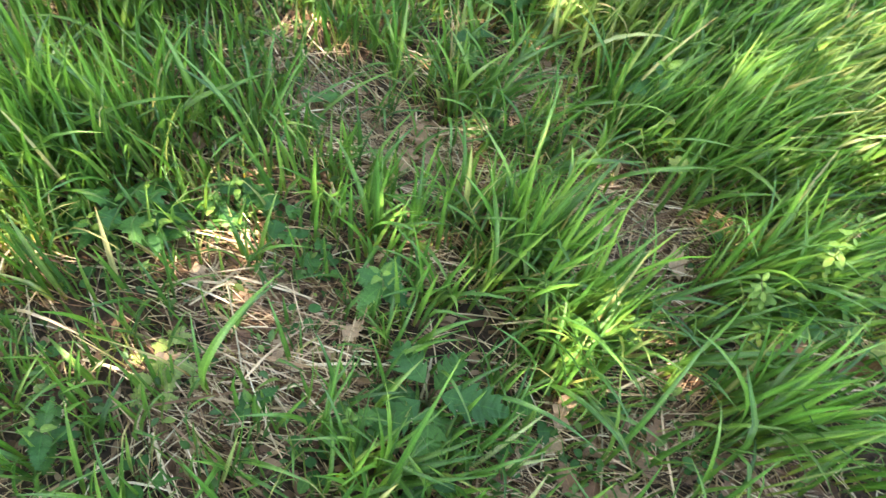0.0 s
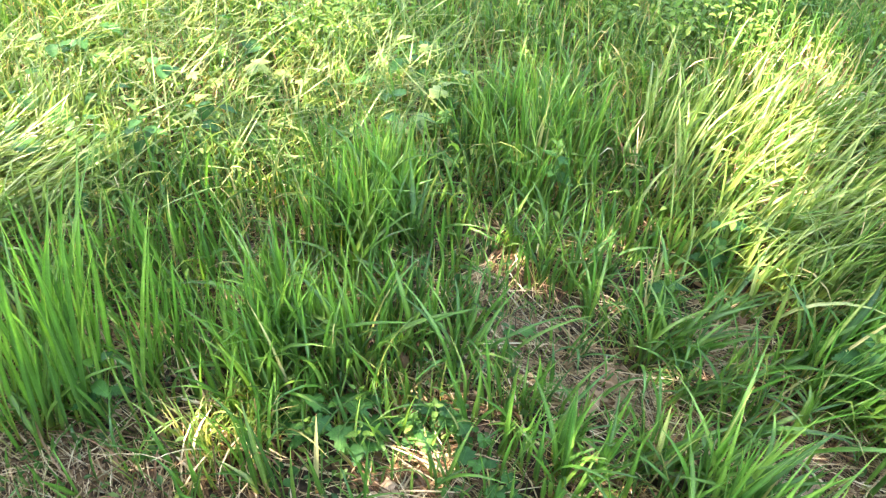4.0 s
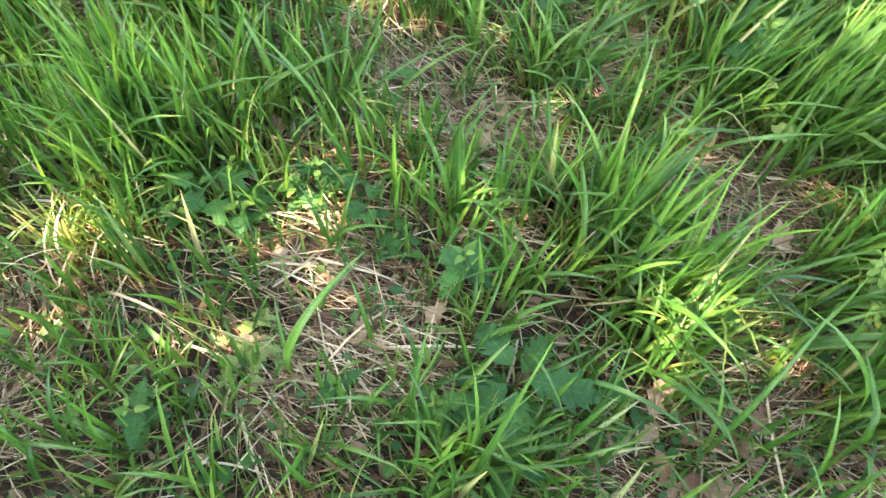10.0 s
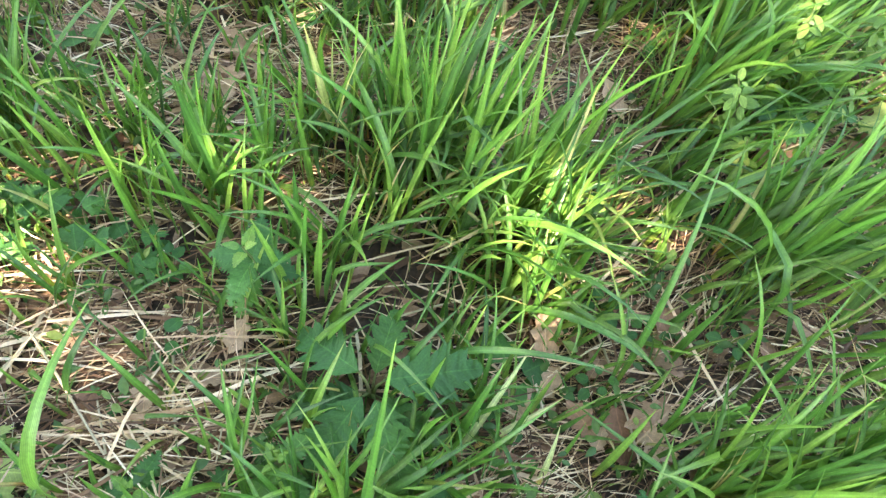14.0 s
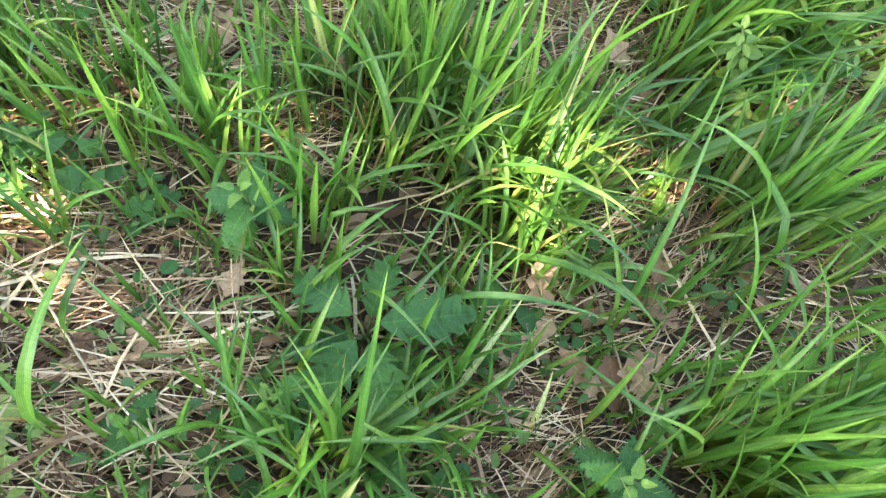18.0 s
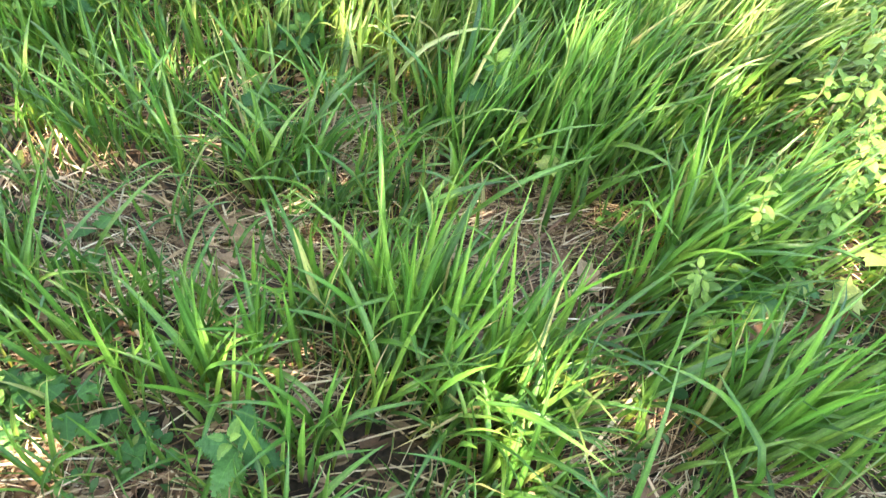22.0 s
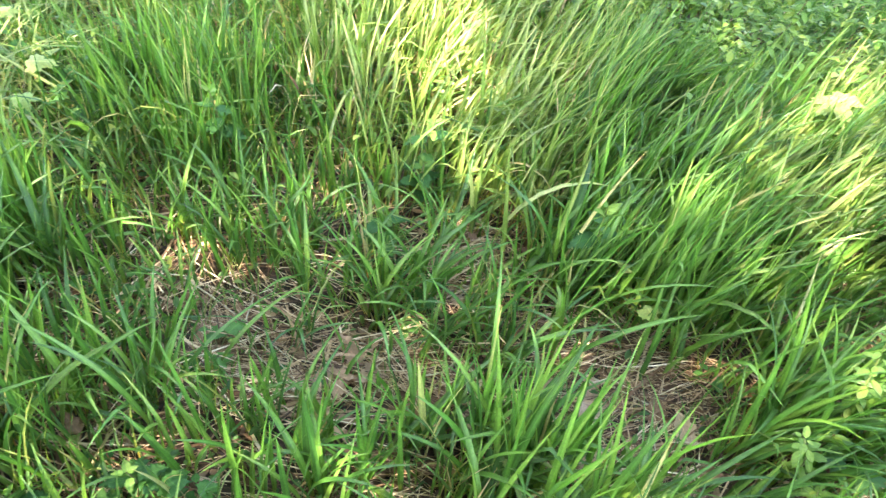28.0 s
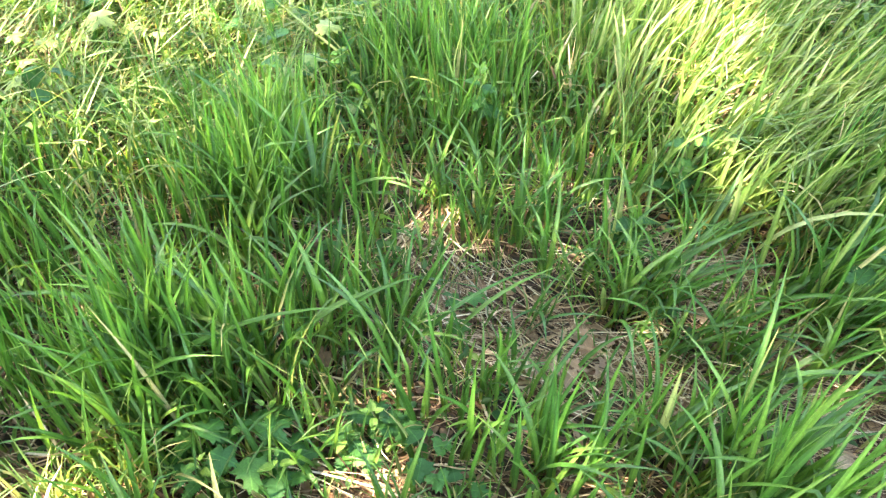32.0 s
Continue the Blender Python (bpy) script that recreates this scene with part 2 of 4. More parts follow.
moss.links.new(turf_all.outputs["Result"], turf_sum.inputs[0]), moss.links.new(veil.outputs["Color"], turf_sum.inputs[1]), moss.links.new(turf_sum.outputs[0], blend.inputs[0])
soil_tone = moss.nodes["Principled BSDF"].inputs["Base Color"].links[0].from_socket
moss.links.new(soil_tone, blend.inputs[6]), moss.links.new(blend.outputs[2], moss.nodes["Principled BSDF"].inputs["Base Color"])
M_BARK = rough_stuff("bark", [(0.3, (0.05, 0.04, 0.03)), (0.7, (0.17, 0.14, 0.11))], 9, deep=0.03)

# ---- the lie of the place ----
rng = np.random.default_rng(7)
# bare, littered spots: x, y, radius
BARE = [(0.05, 0.01, 0.14), (-0.10, 0.10, 0.10), (0.61, 0.10, 0.13), (0.45, 0.51, 0.11), (0.22, 0.54, 0.06), (0.0, 0.46, 0.06), (0.70, 0.25, 0.10),
        (0.54, -0.04, 0.09), (-0.16, 0.49, 0.09), (0.10, 0.54, 0.07), (0.50, 0.64, 0.14), (0.20, 0.82, 0.07), (0.91, 0.52, 0.09),
        (-0.35, 0.57, 0.06), (-1.13, 1.11, 0.08), (-0.25, 0.26, 0.06), (-0.64, -0.36, 0.15), (-0.80, -0.42, 0.10), (-0.91, -0.10, 0.08), (-0.86, 0.35, 0.09), (0.16, 0.78, 0.06),
        (-1.50, -0.26, 0.08), (-0.36, -0.40, 0.10), (-0.47, -0.30, 0.07), (0.03, -0.13, 0.10), (0.20, 0.02, 0.07), (0.17, 0.30, 0.07), (0.60, 0.42, 0.06), (0.90, 0.22, 0.09), (1.2, 0.95, 0.08)]
# clearings where fewer blades stand: x, y, radius
CLEAR = [(0.56, 0.61, 0.10), (0.52, 0.53, 0.07), (-0.17, 0.59, 0.085), (-0.02, 0.53, 0.09), (0.13, 0.55, 0.08), (0.40, 0.66, 0.08), (0.20, 0.86, 0.05), (0.84, 0.17, 0.09), (0.74, 0.09, 0.09)]
# thick, tall growth: x, y, radius
THICK = [(-0.53, 0.12, 0.14), (-0.36, 0.24, 0.12), (0.40, 0.74, 0.15), (0.55, 0.85, 0.22), (0.80, 0.60, 0.12),
         (0.97, 0.10, 0.09), (0.45, 1.15, 0.22), (0.40, 1.45, 0.20), (-0.55, 1.05, 0.20), (-0.70, 0.55, 0.18), (0.45, 0.30, 0.12), (0.35, 0.38, 0.10), 
         (0.75, 1.25, 0.3), (0.85, 0.30, 0.12), (0.86, -0.02, 0.14)]


# grass trodden flat: x, y, radius
LAID = [(-1.42, 0.02, 0.12), (-1.58, -0.10, 0.15), (-1.76, -0.24, 0.15)]


def spots(table, x, y):
    """How deep a point lies in the nearest of the spots, 0 to 1."""
    out = np.zeros_like(x)
    for cx, cy, r in table:
        out = np.maximum(out, np.exp(-(((x - cx) ** 2 + (y - cy) ** 2) / r**2) ** 1.5))
    return out


def bumpy(x, y):
    """The ground's height: gentle swells and small hummocks."""
    x, y = np.asarray(x, float), np.asarray(y, float)
    return (0.012 * np.sin(2.1 * x + 0.7) * np.cos(1.7 * y - 0.4) + 0.006 * np.sin(7.3 * x + 2 * y) * np.sin(6.1 * y - 1.3 * x + 1)
            + 0.003 * np.sin(17 * x - 5 * y) * np.cos(19 * y + 3 * x))


def patchy(x, y):
    return 0.5 + 0.5 * np.sin(9.1 * x + 3.3 * y + 1.0) * np.sin(7.7 * y - 4.1 * x + 2.2) * 0.6 + 0.2 * np.sin(23 * x + 11 * y) * np.sin(19 * y - 7 * x)


def in_reach(x, y, far=3.4):
    """The part of the meadow that lies before the camera's stand."""
    dx, dy = x - 0.32, y + 0.3
    side = np.arctan2(dx, dy)
    d = np.hypot(dx, dy)
    return (d < far) & ((d < 0.8) | ((side > radians(-128)) & (side < radians(66))))


def scatter(count, weight, box=(-3.4, 2.6, -1.2, 3.2)):
    """Roots on the ground, as dense as weight(x, y) says."""
    xs, ys = [], []
    have = 0
    while have < count:
        x, y = rng.uniform(box[0], box[1], count * 2), rng.uniform(box[2], box[3], count * 2)
        keep = in_reach(x, y) & (rng.random(count * 2) < weight(x, y))
        xs.append(x[keep]), ys.append(y[keep])
        have += keep.sum()
    return np.concatenate(xs)[:count], np.concatenate(ys)[:count]


def mesh_of(name, verts, faces, mat, smooth=True, seg=0, uv=None):
    """A mesh from arrays; seg: the strips' steps, to run veins along them."""
    me = bpy.data.meshes.new(name)
    verts, faces = np.asarray(verts, np.float32), np.asarray(faces, np.int32)
    me.vertices.add(len(verts)), me.loops.add(faces.size), me.polygons.add(len(faces))
    me.vertices.foreach_set("co", verts.ravel())
    me.loops.foreach_set("vertex_index", faces.ravel())
    me.polygons.foreach_set("loop_start", np.arange(0, faces.size, faces.shape[1], dtype=np.int32))
    me.polygons.foreach_set("loop_total", np.full(len(faces), faces.shape[1], np.int32))
    me.polygons.foreach_set("use_smooth", np.full(len(faces), smooth))
    me.update(calc_edges=True)
    if seg:
        step = np.arange(seg)[:, None] / seg
        up = np.concatenate([step, step, step + 1 / seg, step + 1 / seg], 1)
        left, right = np.tile([0.0, 0.5, 0.5, 0.0], (seg, 1)), np.tile([0.5, 1.0, 1.0, 0.5], (seg, 1))
        one = np.stack([np.concatenate([left, right]), np.concatenate([up, up])], -1).reshape(-1)
        me.uv_layers.new(name="along").uv.foreach_set("vector", np.tile(one, len(faces) // (2 * seg)).astype(np.float32))
    if uv is not None:
        me.uv_layers.new(name="along").uv.foreach_set("vector", np.asarray(uv, np.float32)[faces.ravel()].ravel())
    me.materials.append(mat)
    return me


def strips(root, length, width, way, tilt0, tilt1, twist, seg=6, fold=0.25, power=1.3, base=0.40, tip=2.4, kink=None):
    """Blades, each a folded strip that bends over: roots, lengths, widths, headings and tilts from upright at foot and tip, all arrays."""
    n = len(length)
    t = np.linspace(0, 1, seg + 1)
    tm = (t[1:] + t[:-1]) / 2
    bent = (lambda q: q[None] ** power) if kink is None else (lambda q: np.where(kink[:, None] > 0, 1 / (1 + np.exp(-22 * (q[None] - kink[:, None]))), q[None] ** power))
    tilt = tilt0[:, None] + (tilt1 - tilt0)[:, None] * bent(tm)
    head = way[:, None] + twist[:, None] * 0.35 * tm[None]
    step = (length / seg)[:, None]
    d = np.stack([np.sin(tilt) * np.cos(head), np.sin(tilt) * np.sin(head), np.cos(tilt)], -1) * step[..., None]
    mid = root[:, None] + np.concatenate([np.zeros((n, 1, 3)), np.cumsum(d, 1)], 1)
    hd = way[:, None] + twist[:, None] * 0.35 * t[None]
    tl = tilt0[:, None] + (tilt1 - tilt0)[:, None] * bent(t)
    side = np.stack([-np.sin(hd), np.cos(hd), 0 * hd], -1)
    up = np.stack([-np.cos(tl) * np.cos(hd), -np.cos(tl) * np.sin(hd), np.sin(tl)], -1)
    roll = twist[:, None] * t[None]
    across = side * np.cos(roll)[..., None] + up * np.sin(roll)[..., None]
    deep = up * np.cos(roll)[..., None] - side * np.sin(roll)[..., None]
    w = width[:, None] * (base + (1 - base) * np.sin(np.pi / 2 * np.minimum(1, t[None] / 0.45))) * (1 - t[None] ** tip) * 0.53 + 0.0002
    ring = np.stack([mid + across * w[..., None], mid + deep * (w * -fold)[..., None] * 2, mid - across * w[..., None]], 2)
    verts = ring.reshape(-1, 3)
    k = np.arange(seg)
    a = k * 3
    quad = np.concatenate([np.stack([a, a + 1, a + 4, a + 3], -1), np.stack([a + 1, a + 2, a + 5, a + 4], -1)])
    faces = (quad[None] + (np.arange(n) * 3 * (seg + 1))[:, None, None]).reshape(-1, 4)
    return verts, faces


def lean_of(x, y):
    """Which way the growth is laid over: heading, and how far."""
    lx = 0.22 + 0.30 * np.clip((x - 0.35) * 1.8, -0.8, 1)
    lx = lx + 0.30 * np.clip((y - 0.75) * 1.4, 0, 1) * np.clip((x + 0.15) * 3, 0, 1)
    ly = 0.10 + 0.06 * np.sin(3 * x)
    flat = np.exp(-(((x + 1.75) / 0.5) ** 2 + ((y + 0.1) / 0.25) ** 2))
    lit = np.exp(-(((x - 0.02) / 0.26) ** 2 + ((y - 1.42) / 0.42) ** 2))
    return lx * (1 - flat) + 0.9 * flat * 0.6 + 0.60 * lit, ly * (1 - flat) + 0.9 * flat * 0.8 + 0.1 * lit


def stuff(name, verts, faces, mat, label, category, seg=0):
    return tagged(new(name, mesh_of(name, verts, faces, mat, seg=seg)), label, category, kind="stuff")


# ---- ground ----
g = np.concatenate([-np.geomspace(3, 150, 14)[::-1] - 1.0, np.linspace(-3.6, 3.6, 181), np.geomspace(3, 150, 14) + 1.0])
gx, gy = np.meshgrid(g, g)
gz = bumpy(gx, gy) * np.clip(2 - np.hypot(gx, gy) / 4, 0, 1)
m = len(g)
idx = np.arange(m * m).reshape(m, m)
gf = np.stack([idx[:-1, :-1], idx[:-1, 1:], idx[1:, 1:], idx[1:, :-1]], -1).reshape(-1, 4)
ground = tagged(new("ground", mesh_of("ground", np.stack([gx, gy, gz], -1).reshape(-1, 3), gf, M_SOIL)),
                "dark brown soil strewn with straw and dead leaves", "ground", kind="structure")

# ---- grass ----
def tufted(tufts, per, weight, spread, lens, wide, mat, name, label, fan=0.5, seg=6, droopy=0.24, flat=0.0, snapped=0.0):
    tx, ty = scatter(tufts, weight)
    n = np.maximum(1, rng.poisson(per * (0.6 + 0.9 * spots(THICK, tx, ty)), tufts))
    who = np.repeat(np.arange(tufts), n)
    x, y = tx[who] + rng.normal(0, spread, len(who)), ty[who] + rng.normal(0, spread, len(who))
    tall = 0.66 + 0.50 * spots(THICK, x, y) - 0.30 * spots(BARE, x, y)
    tall = tall * (1 - flat) + flat
    tall = tall * (1 - 0.62 * spots(LAID, x, y)) * (1 - 0.25 / (1 + np.exp(9 * (x + 1.25))))
    length = rng.uniform(lens[0], lens[1], len(who)) * tall * np.repeat(rng.uniform(0.75, 1.2, tufts), n)
    length = np.minimum(length, rng.uniform(0.29, 0.37, len(who)))
    width = rng.uniform(wide[0], wide[1], len(who))
    lx, ly = lean_of(x, y)
    much, off = np.repeat(rng.uniform(0.35, 1.35, tufts), n), np.repeat(rng.normal(0, 0.55, tufts), n)
    lx, ly = much * (lx * np.cos(off) - ly * np.sin(off)), much * (lx * np.sin(off) + ly * np.cos(off))
    way0 = rng.uniform(0, 2 * np.pi, len(who))
    vx, vy = lx + fan * np.cos(way0) * rng.random(len(who)), ly + fan * np.sin(way0) * rng.random(len(who))
    way, lean = np.arctan2(vy, vx), np.hypot(vx, vy)
    tilt0 = np.clip(lean * rng.uniform(0.3, 0.8, len(who)), 0.03, 0.8)
    bend = np.where(rng.random(len(who)) < droopy, rng.uniform(0.9, 2.2, len(who)), rng.uniform(0.06, 0.62, len(who)))
    tilt1 = tilt0 + bend * (0.6 + lean)
    # some blades have snapped over
    kink = np.where(rng.random(len(who)) < snapped, rng.uniform(0.3, 0.75, len(who)), 0)
    tilt1 = np.where(kink > 0, tilt0 + rng.uniform(0.8, 2.3, len(who)), tilt1)
    way = np.where(kink > 0, way + rng.normal(0, 0.9, len(who)), way)
    root = np.stack([x, y, bumpy(x, y) - 0.004], -1)
    twist = rng.normal(0, 0.8, len(who))
    stay = (spots(CLEAR, x, y) < 0.45) | (np.arange(len(who)) % 2 == 0)
    v, f = strips(root[stay], length[stay], width[stay], way[stay], tilt0[stay], tilt1[stay], twist[stay], seg, power=1.9, kink=kink[stay])
    return stuff(name, v, f, mat, label, "grass", seg)


def w_broad(x, y):
    return np.clip(0.40 + 0.25 * patchy(x, y) + 0.50 * spots(THICK, x, y) - 0.45 * spots(BARE, x, y), 0.03, 1)


def w_fine(x, y):
    return np.clip(0.55 + 0.3 * patchy(x, y) - 0.38 * spots(BARE, x, y) - 0.42 * spots(THICK, x, y), 0.08, 1)


def w_mat(x, y):
    """The tangle farther out, and where the light falls between the crowns."""
    out = 1 / (1 + np.exp(9 * (x + 0.80))) + 1 / (1 + np.exp(9 * (0.95 - y))) * (x < 0.45)
    return np.clip(0.08 + out * (0.6 + 0.4 * patchy(x, y)) - 0.4 * spots(BARE, x, y), 0.02, 1)


tufted(3100, 7.2, w_broad, 0.032, (0.16, 0.36), (0.006, 0.0122), M_GRASS, "long_grass", "thick green broad-bladed meadow grass leaning over the ground", fan=0.5, seg=7, snapped=0.08, droopy=0.15)
tufted(9000, 3.4, w_fine, 0.02, (0.08, 0.22), (0.0022, 0.0048), M_FINE, "fine_grass", "short thin yellowish green grass between the broader blades", fan=0.9, seg=4, droopy=0.3)
tufted(6600, 2.6, lambda x, y: 0.8 - 0.6 * spots(THICK, x, y), 0.014, (0.07, 0.17), (0.004, 0.008), M_GRASS, "young_grass", "young upright green grass shoots growing through the straw", fan=0.5, seg=5, droopy=0.35, flat=0.7, snapped=0.08)

tufted(4300, 5.5, w_mat, 0.022, (0.13, 0.30), (0.003, 0.0075), M_FINE, "matted_grass", "tangled drooping light green grass matted over the meadow", fan=1.0, seg=6, droopy=0.7, flat=0.6, snapped=0.15)

PALE = [(-0.03, 1.46, 0.30), (-0.15, 1.85, 0.3), (-1.7, 0.1, 0.35), (-1.6, 0.7, 0.25), (0.95, 1.30, 0.28), (1.15, 1.15, 0.2), (1.3, 1.6, 0.3), (-0.45, -0.12, 0.10)]
tufted(950, 4.5, lambda x, y: spots(PALE, x, y), 0.02, (0.10, 0.24), (0.003, 0.007), M_STRAW, "dry_grass", "bleached dry grass blades bent among the green", fan=1.1, seg=5, droopy=0.6, flat=0.7)

# set on the sun patches, so the colour adds to their brightness
tufted(640, 6.5, lambda x, y: spots([(-0.03, 1.46, 0.30), (0.10, 1.12, 0.20), (0.06, 1.28, 0.2), (-1.65, -0.08, 0.35), (0.78, 1.12, 0.16), (0.95, 1.25, 0.22), (1.15, 1.20, 0.22), (1.0, 1.5, 0.2), (1.3, 1.5, 0.25)], x, y), 0.03, (0.20, 0.36), (0.007, 0.013), M_SUNTINT, "light_grass", "broad grass blades laid over in the sun, coloured paler for its glare", fan=0.5, seg=7, droopy=0.4, flat=1.0)

def laid_over(count, where, spread, wide, mat, name, label):
    """Long blades pressed flat, all one way or tangled."""
    x, y = scatter(count, lambda x, y: spots(where, x, y))
    way = radians(54) + rng.normal(0, spread, count)
    tilt0 = rng.uniform(0.7, 1.4, count)
    root = np.stack([x - 0.12 * np.cos(way), y - 0.12 * np.sin(way), bumpy(x, y) + rng.uniform(0, 0.07, count)], -1)
    v, f = strips(root, rng.uniform(0.18, 0.40, count), rng.uniform(wide[0], wide[1], count), way, tilt0, tilt0 + rng.uniform(0.1, 0.75, count), rng.normal(0, 0.9, count), 6, power=1.0)
    v[:, 2] = np.maximum(v[:, 2], bumpy(v[:, 0], v[:, 1]) + 0.004)
    return stuff(name, v, f, mat, label, "grass", 6)


# both sweeps take the paler colour to look sunlit
laid_over(600, LAID, 0.22, (0.005, 0.011), M_SUNTINT, "flattened_grass", "long grass blades trodden flat in one sweep, coloured pale for sunlight")
laid_over(1500, [(-1.60, 0.30, 0.35), (-1.95, 0.15, 0.40), (-1.30, 0.60, 0.30), (-1.20, 1.0, 0.35), (-1.9, 0.7, 0.4)], 1.2, (0.003, 0.008), M_SUNTINT, "tangled_grass", "grass blades lying tangled over the sunny meadow, coloured pale for sunlight")

# ---- litter ----
def lying(count, weight, lens, wide, mat, name, label, category, lift=0.02, seg=5, curl=0.25):
    x, y = scatter(count, weight)
    length, width = rng.uniform(lens[0], lens[1], count), rng.uniform(wide[0], wide[1], count)
    # laid down in swathes, with some lying across
    swathe = 1.8 * np.sin(3.1 * x + 1.7 * y) + 1.5 * np.sin(5.2 * y - 2.3 * x + 1)
    combed = np.exp(-(((x - 0.25) / 0.55) ** 2 + ((y - 0.25) / 0.52) ** 2) ** 2)
    swathe = swathe * (1 - combed) + (0.10 + 0.30 * np.sin(7 * x) * np.sin(9 * y)) * combed
    way = np.where(rng.random(count) < 0.66, swathe + rng.normal(0, 0.38, count), rng.uniform(0, 2 * np.pi, count))
    t0 = np.pi / 2 - np.abs(rng.normal(0, 0.12, count))
    root = np.stack([x - np.cos(way) * length / 2, y - np.sin(way) * length / 2, bumpy(x, y) + rng.random(count) ** 2 * lift + 0.002], -1)
    v, f = strips(root, length, width, way, t0, np.pi / 2 + np.abs(rng.normal(0, curl, count)), rng.normal(0, 1.0, count), seg, 0.15, 1.0, 0.6, 4)
    v[:, 2] = np.maximum(v[:, 2], bumpy(v[:, 0], v[:, 1]) + 0.001)
    return stuff(name, v, f, mat, label, category)


# where bare soil and rotted leaves show more than straw
DARK = [(0.85, 0.02, 0.18), (0.64, 0.04, 0.16), (0.75, 0.25, 0.14), (0.45, 0.50, 0.10), (0.95, 0.50, 0.14)]


def w_straw(x, y):
    thin_out = 1 - 0.7 * np.clip((np.hypot(x - 0.1, y - 0.2) - 1.1) / 0.8, 0, 1)
    return np.clip(0.27 + 0.55 * spots(BARE, x, y) - 0.55 * spots(DARK, x, y), 0.06, 1) * thin_out


lying(15500, w_straw, (0.05, 0.20), (0.0009, 0.0027), M_STRAW, "straw", "pale dry grass straw matted on the soil", "straw", 0.032, 4, curl=0.35)
lying(1700, w_straw, (0.09, 0.26), (0.0026, 0.0055), M_STRAW, "withered_grass", "withered pale broad grass blades lying flat on the litter", "dry grass", 0.03, 5, curl=0.5)
lying(13000, w_straw, (0.012, 0.040), (0.007, 0.018), M_CRUMB, "leaf_litter", "brown crumbled dead leaf bits on the soil", "leaf litter", 0.006, 3)


fr, fa = 0.9 + 8.8 * rng.random(22000) ** 0.62, rng.uniform(0, 2 * np.pi, 22000)
fx, fy = fr * np.cos(fa), fr * np.sin(fa)
out_there = ~(in_reach(fx, fy, 3.2) & (fx > -3.3) & (fx < 2.5) & (fy > -1.1) & (fy < 3.1)) & (np.hypot(fx - 0.3, fy + 0.3) > 0.8) & (np.hypot(fx + 2.6, fy + 3.2) > 0.4)
fx, fy = fx[out_there], fy[out_there]
fn = len(fx)
fz = bumpy(fx, fy) * np.clip(2 - np.hypot(fx, fy) / 4, 0, 1)
v, f = strips(np.stack([fx, fy, fz - 0.005], -1), rng.uniform(0.16, 0.38, fn), rng.uniform(0.022, 0.045, fn), rng.normal(0.3, 1.0, fn), rng.uniform(0.05, 0.4, fn), rng.uniform(0.4, 1.5, fn), rng.normal(0, 0.6, fn), 2)
stuff("outer_meadow", v, f, M_GRASS, "rough meadow grass going on round about", "grass", 2)

# ---- low herbs ----
def leaflets(count, weight, size, high, mat, name, label, category, box=None, round_=0.62):
    """Small oval leaves held at some height: ten-cornered, cupped."""
    x, y = scatter(count, weight) if box is None else scatter(count, weight, box)
    k = 10
    a = np.linspace(0, 2 * np.pi, k, endpoint=False)
    out = np.stack([np.cos(a) * np.where(np.abs(np.sin(a)) < 0.1, 1.25, 1), np.sin(a) * round_ * (1 - 0.25 * np.cos(a)), 0.3 * np.abs(np.sin(a)) - 0.2 * np.cos(a) ** 2], -1)
    s = rng.uniform(size[0], size[1], count)[:, None, None] * 0.5
    z = bumpy(x, y) + rng.uniform(high[0], high[1], count)
    yaw, pit = rng.uniform(0, 2 * np.pi, count), rng.normal(0, 0.45, count)
    p = out[None] * s
    px = p[..., 0] * np.cos(pit)[:, None] + p[..., 2] * np.sin(pit)[:, None]
    pz = -p[..., 0] * np.sin(pit)[:, None] + p[..., 2] * np.cos(pit)[:, None]
    qx, qy = px * np.cos(yaw)[:, None] - p[..., 1] * np.sin(yaw)[:, None], px * np.sin(yaw)[:, None] + p[..., 1] * np.cos(yaw)[:, None]
    v = np.stack([qx + x[:, None], qy + y[:, None], pz + z[:, None]], -1)
    c = np.stack([x, y, z - 0.05 * s[:, 0, 0]], -1)[:, None]
    v = np.concatenate([v, c], 1).reshape(-1, 3)
    i = np.arange(k)
    tri = np.stack([i, (i + 1) % k, np.full(k, k)], -1)
    f = (tri[None] + (np.arange(count) * (k + 1))[:, None, None]).reshape(-1, 3)
    return stuff(name, v, f, mat, label, category)


HERBY = [(-0.20, 1.22, 0.12), (-0.92, -0.48, 0.16), (-1.36, -0.46, 0.25), (-0.30, 0.03, 0.12), (-0.13, 0.27, 0.12), (-0.07, -0.10, 0.10), (0.40, 0.0, 0.10), (-0.40, 0.55, 0.12),
         (-0.2, -0.3, 0.15), (0.55, 0.2, 0.1), (-0.7, 0.9, 0.2), (0.9, 0.7, 0.15), (-0.45, -0.2, 0.14), (0.25, -0.1, 0.12), (0.15, 0.66, 0.06), (0.62, 0.10, 0.12), (0.70, 0.22, 0.12), (0.05, 0.06, 0.10)]
LEAFY = [(0.45, 2.05, 0.35), (0.75, 1.85, 0.30), (-0.57, 2.0, 0.22), (1.15, 1.45, 0.24), (1.15, 0.85, 0.16), (0.65, 1.55, 0.16), (1.3, 1.8, 0.35), (-1.5, 1.1, 0.2), (1.5, 1.2, 0.3)]
leaflets(11000, lambda x, y: np.clip(0.24 + 0.85 * spots(HERBY, x, y) + 0.25 * w_mat(x, y), 0, 1), (0.006, 0.020), (0.006, 0.05), M_HERB, "low_herbs", "small dark green round-leaved herbs creeping under the grass", "herbs")
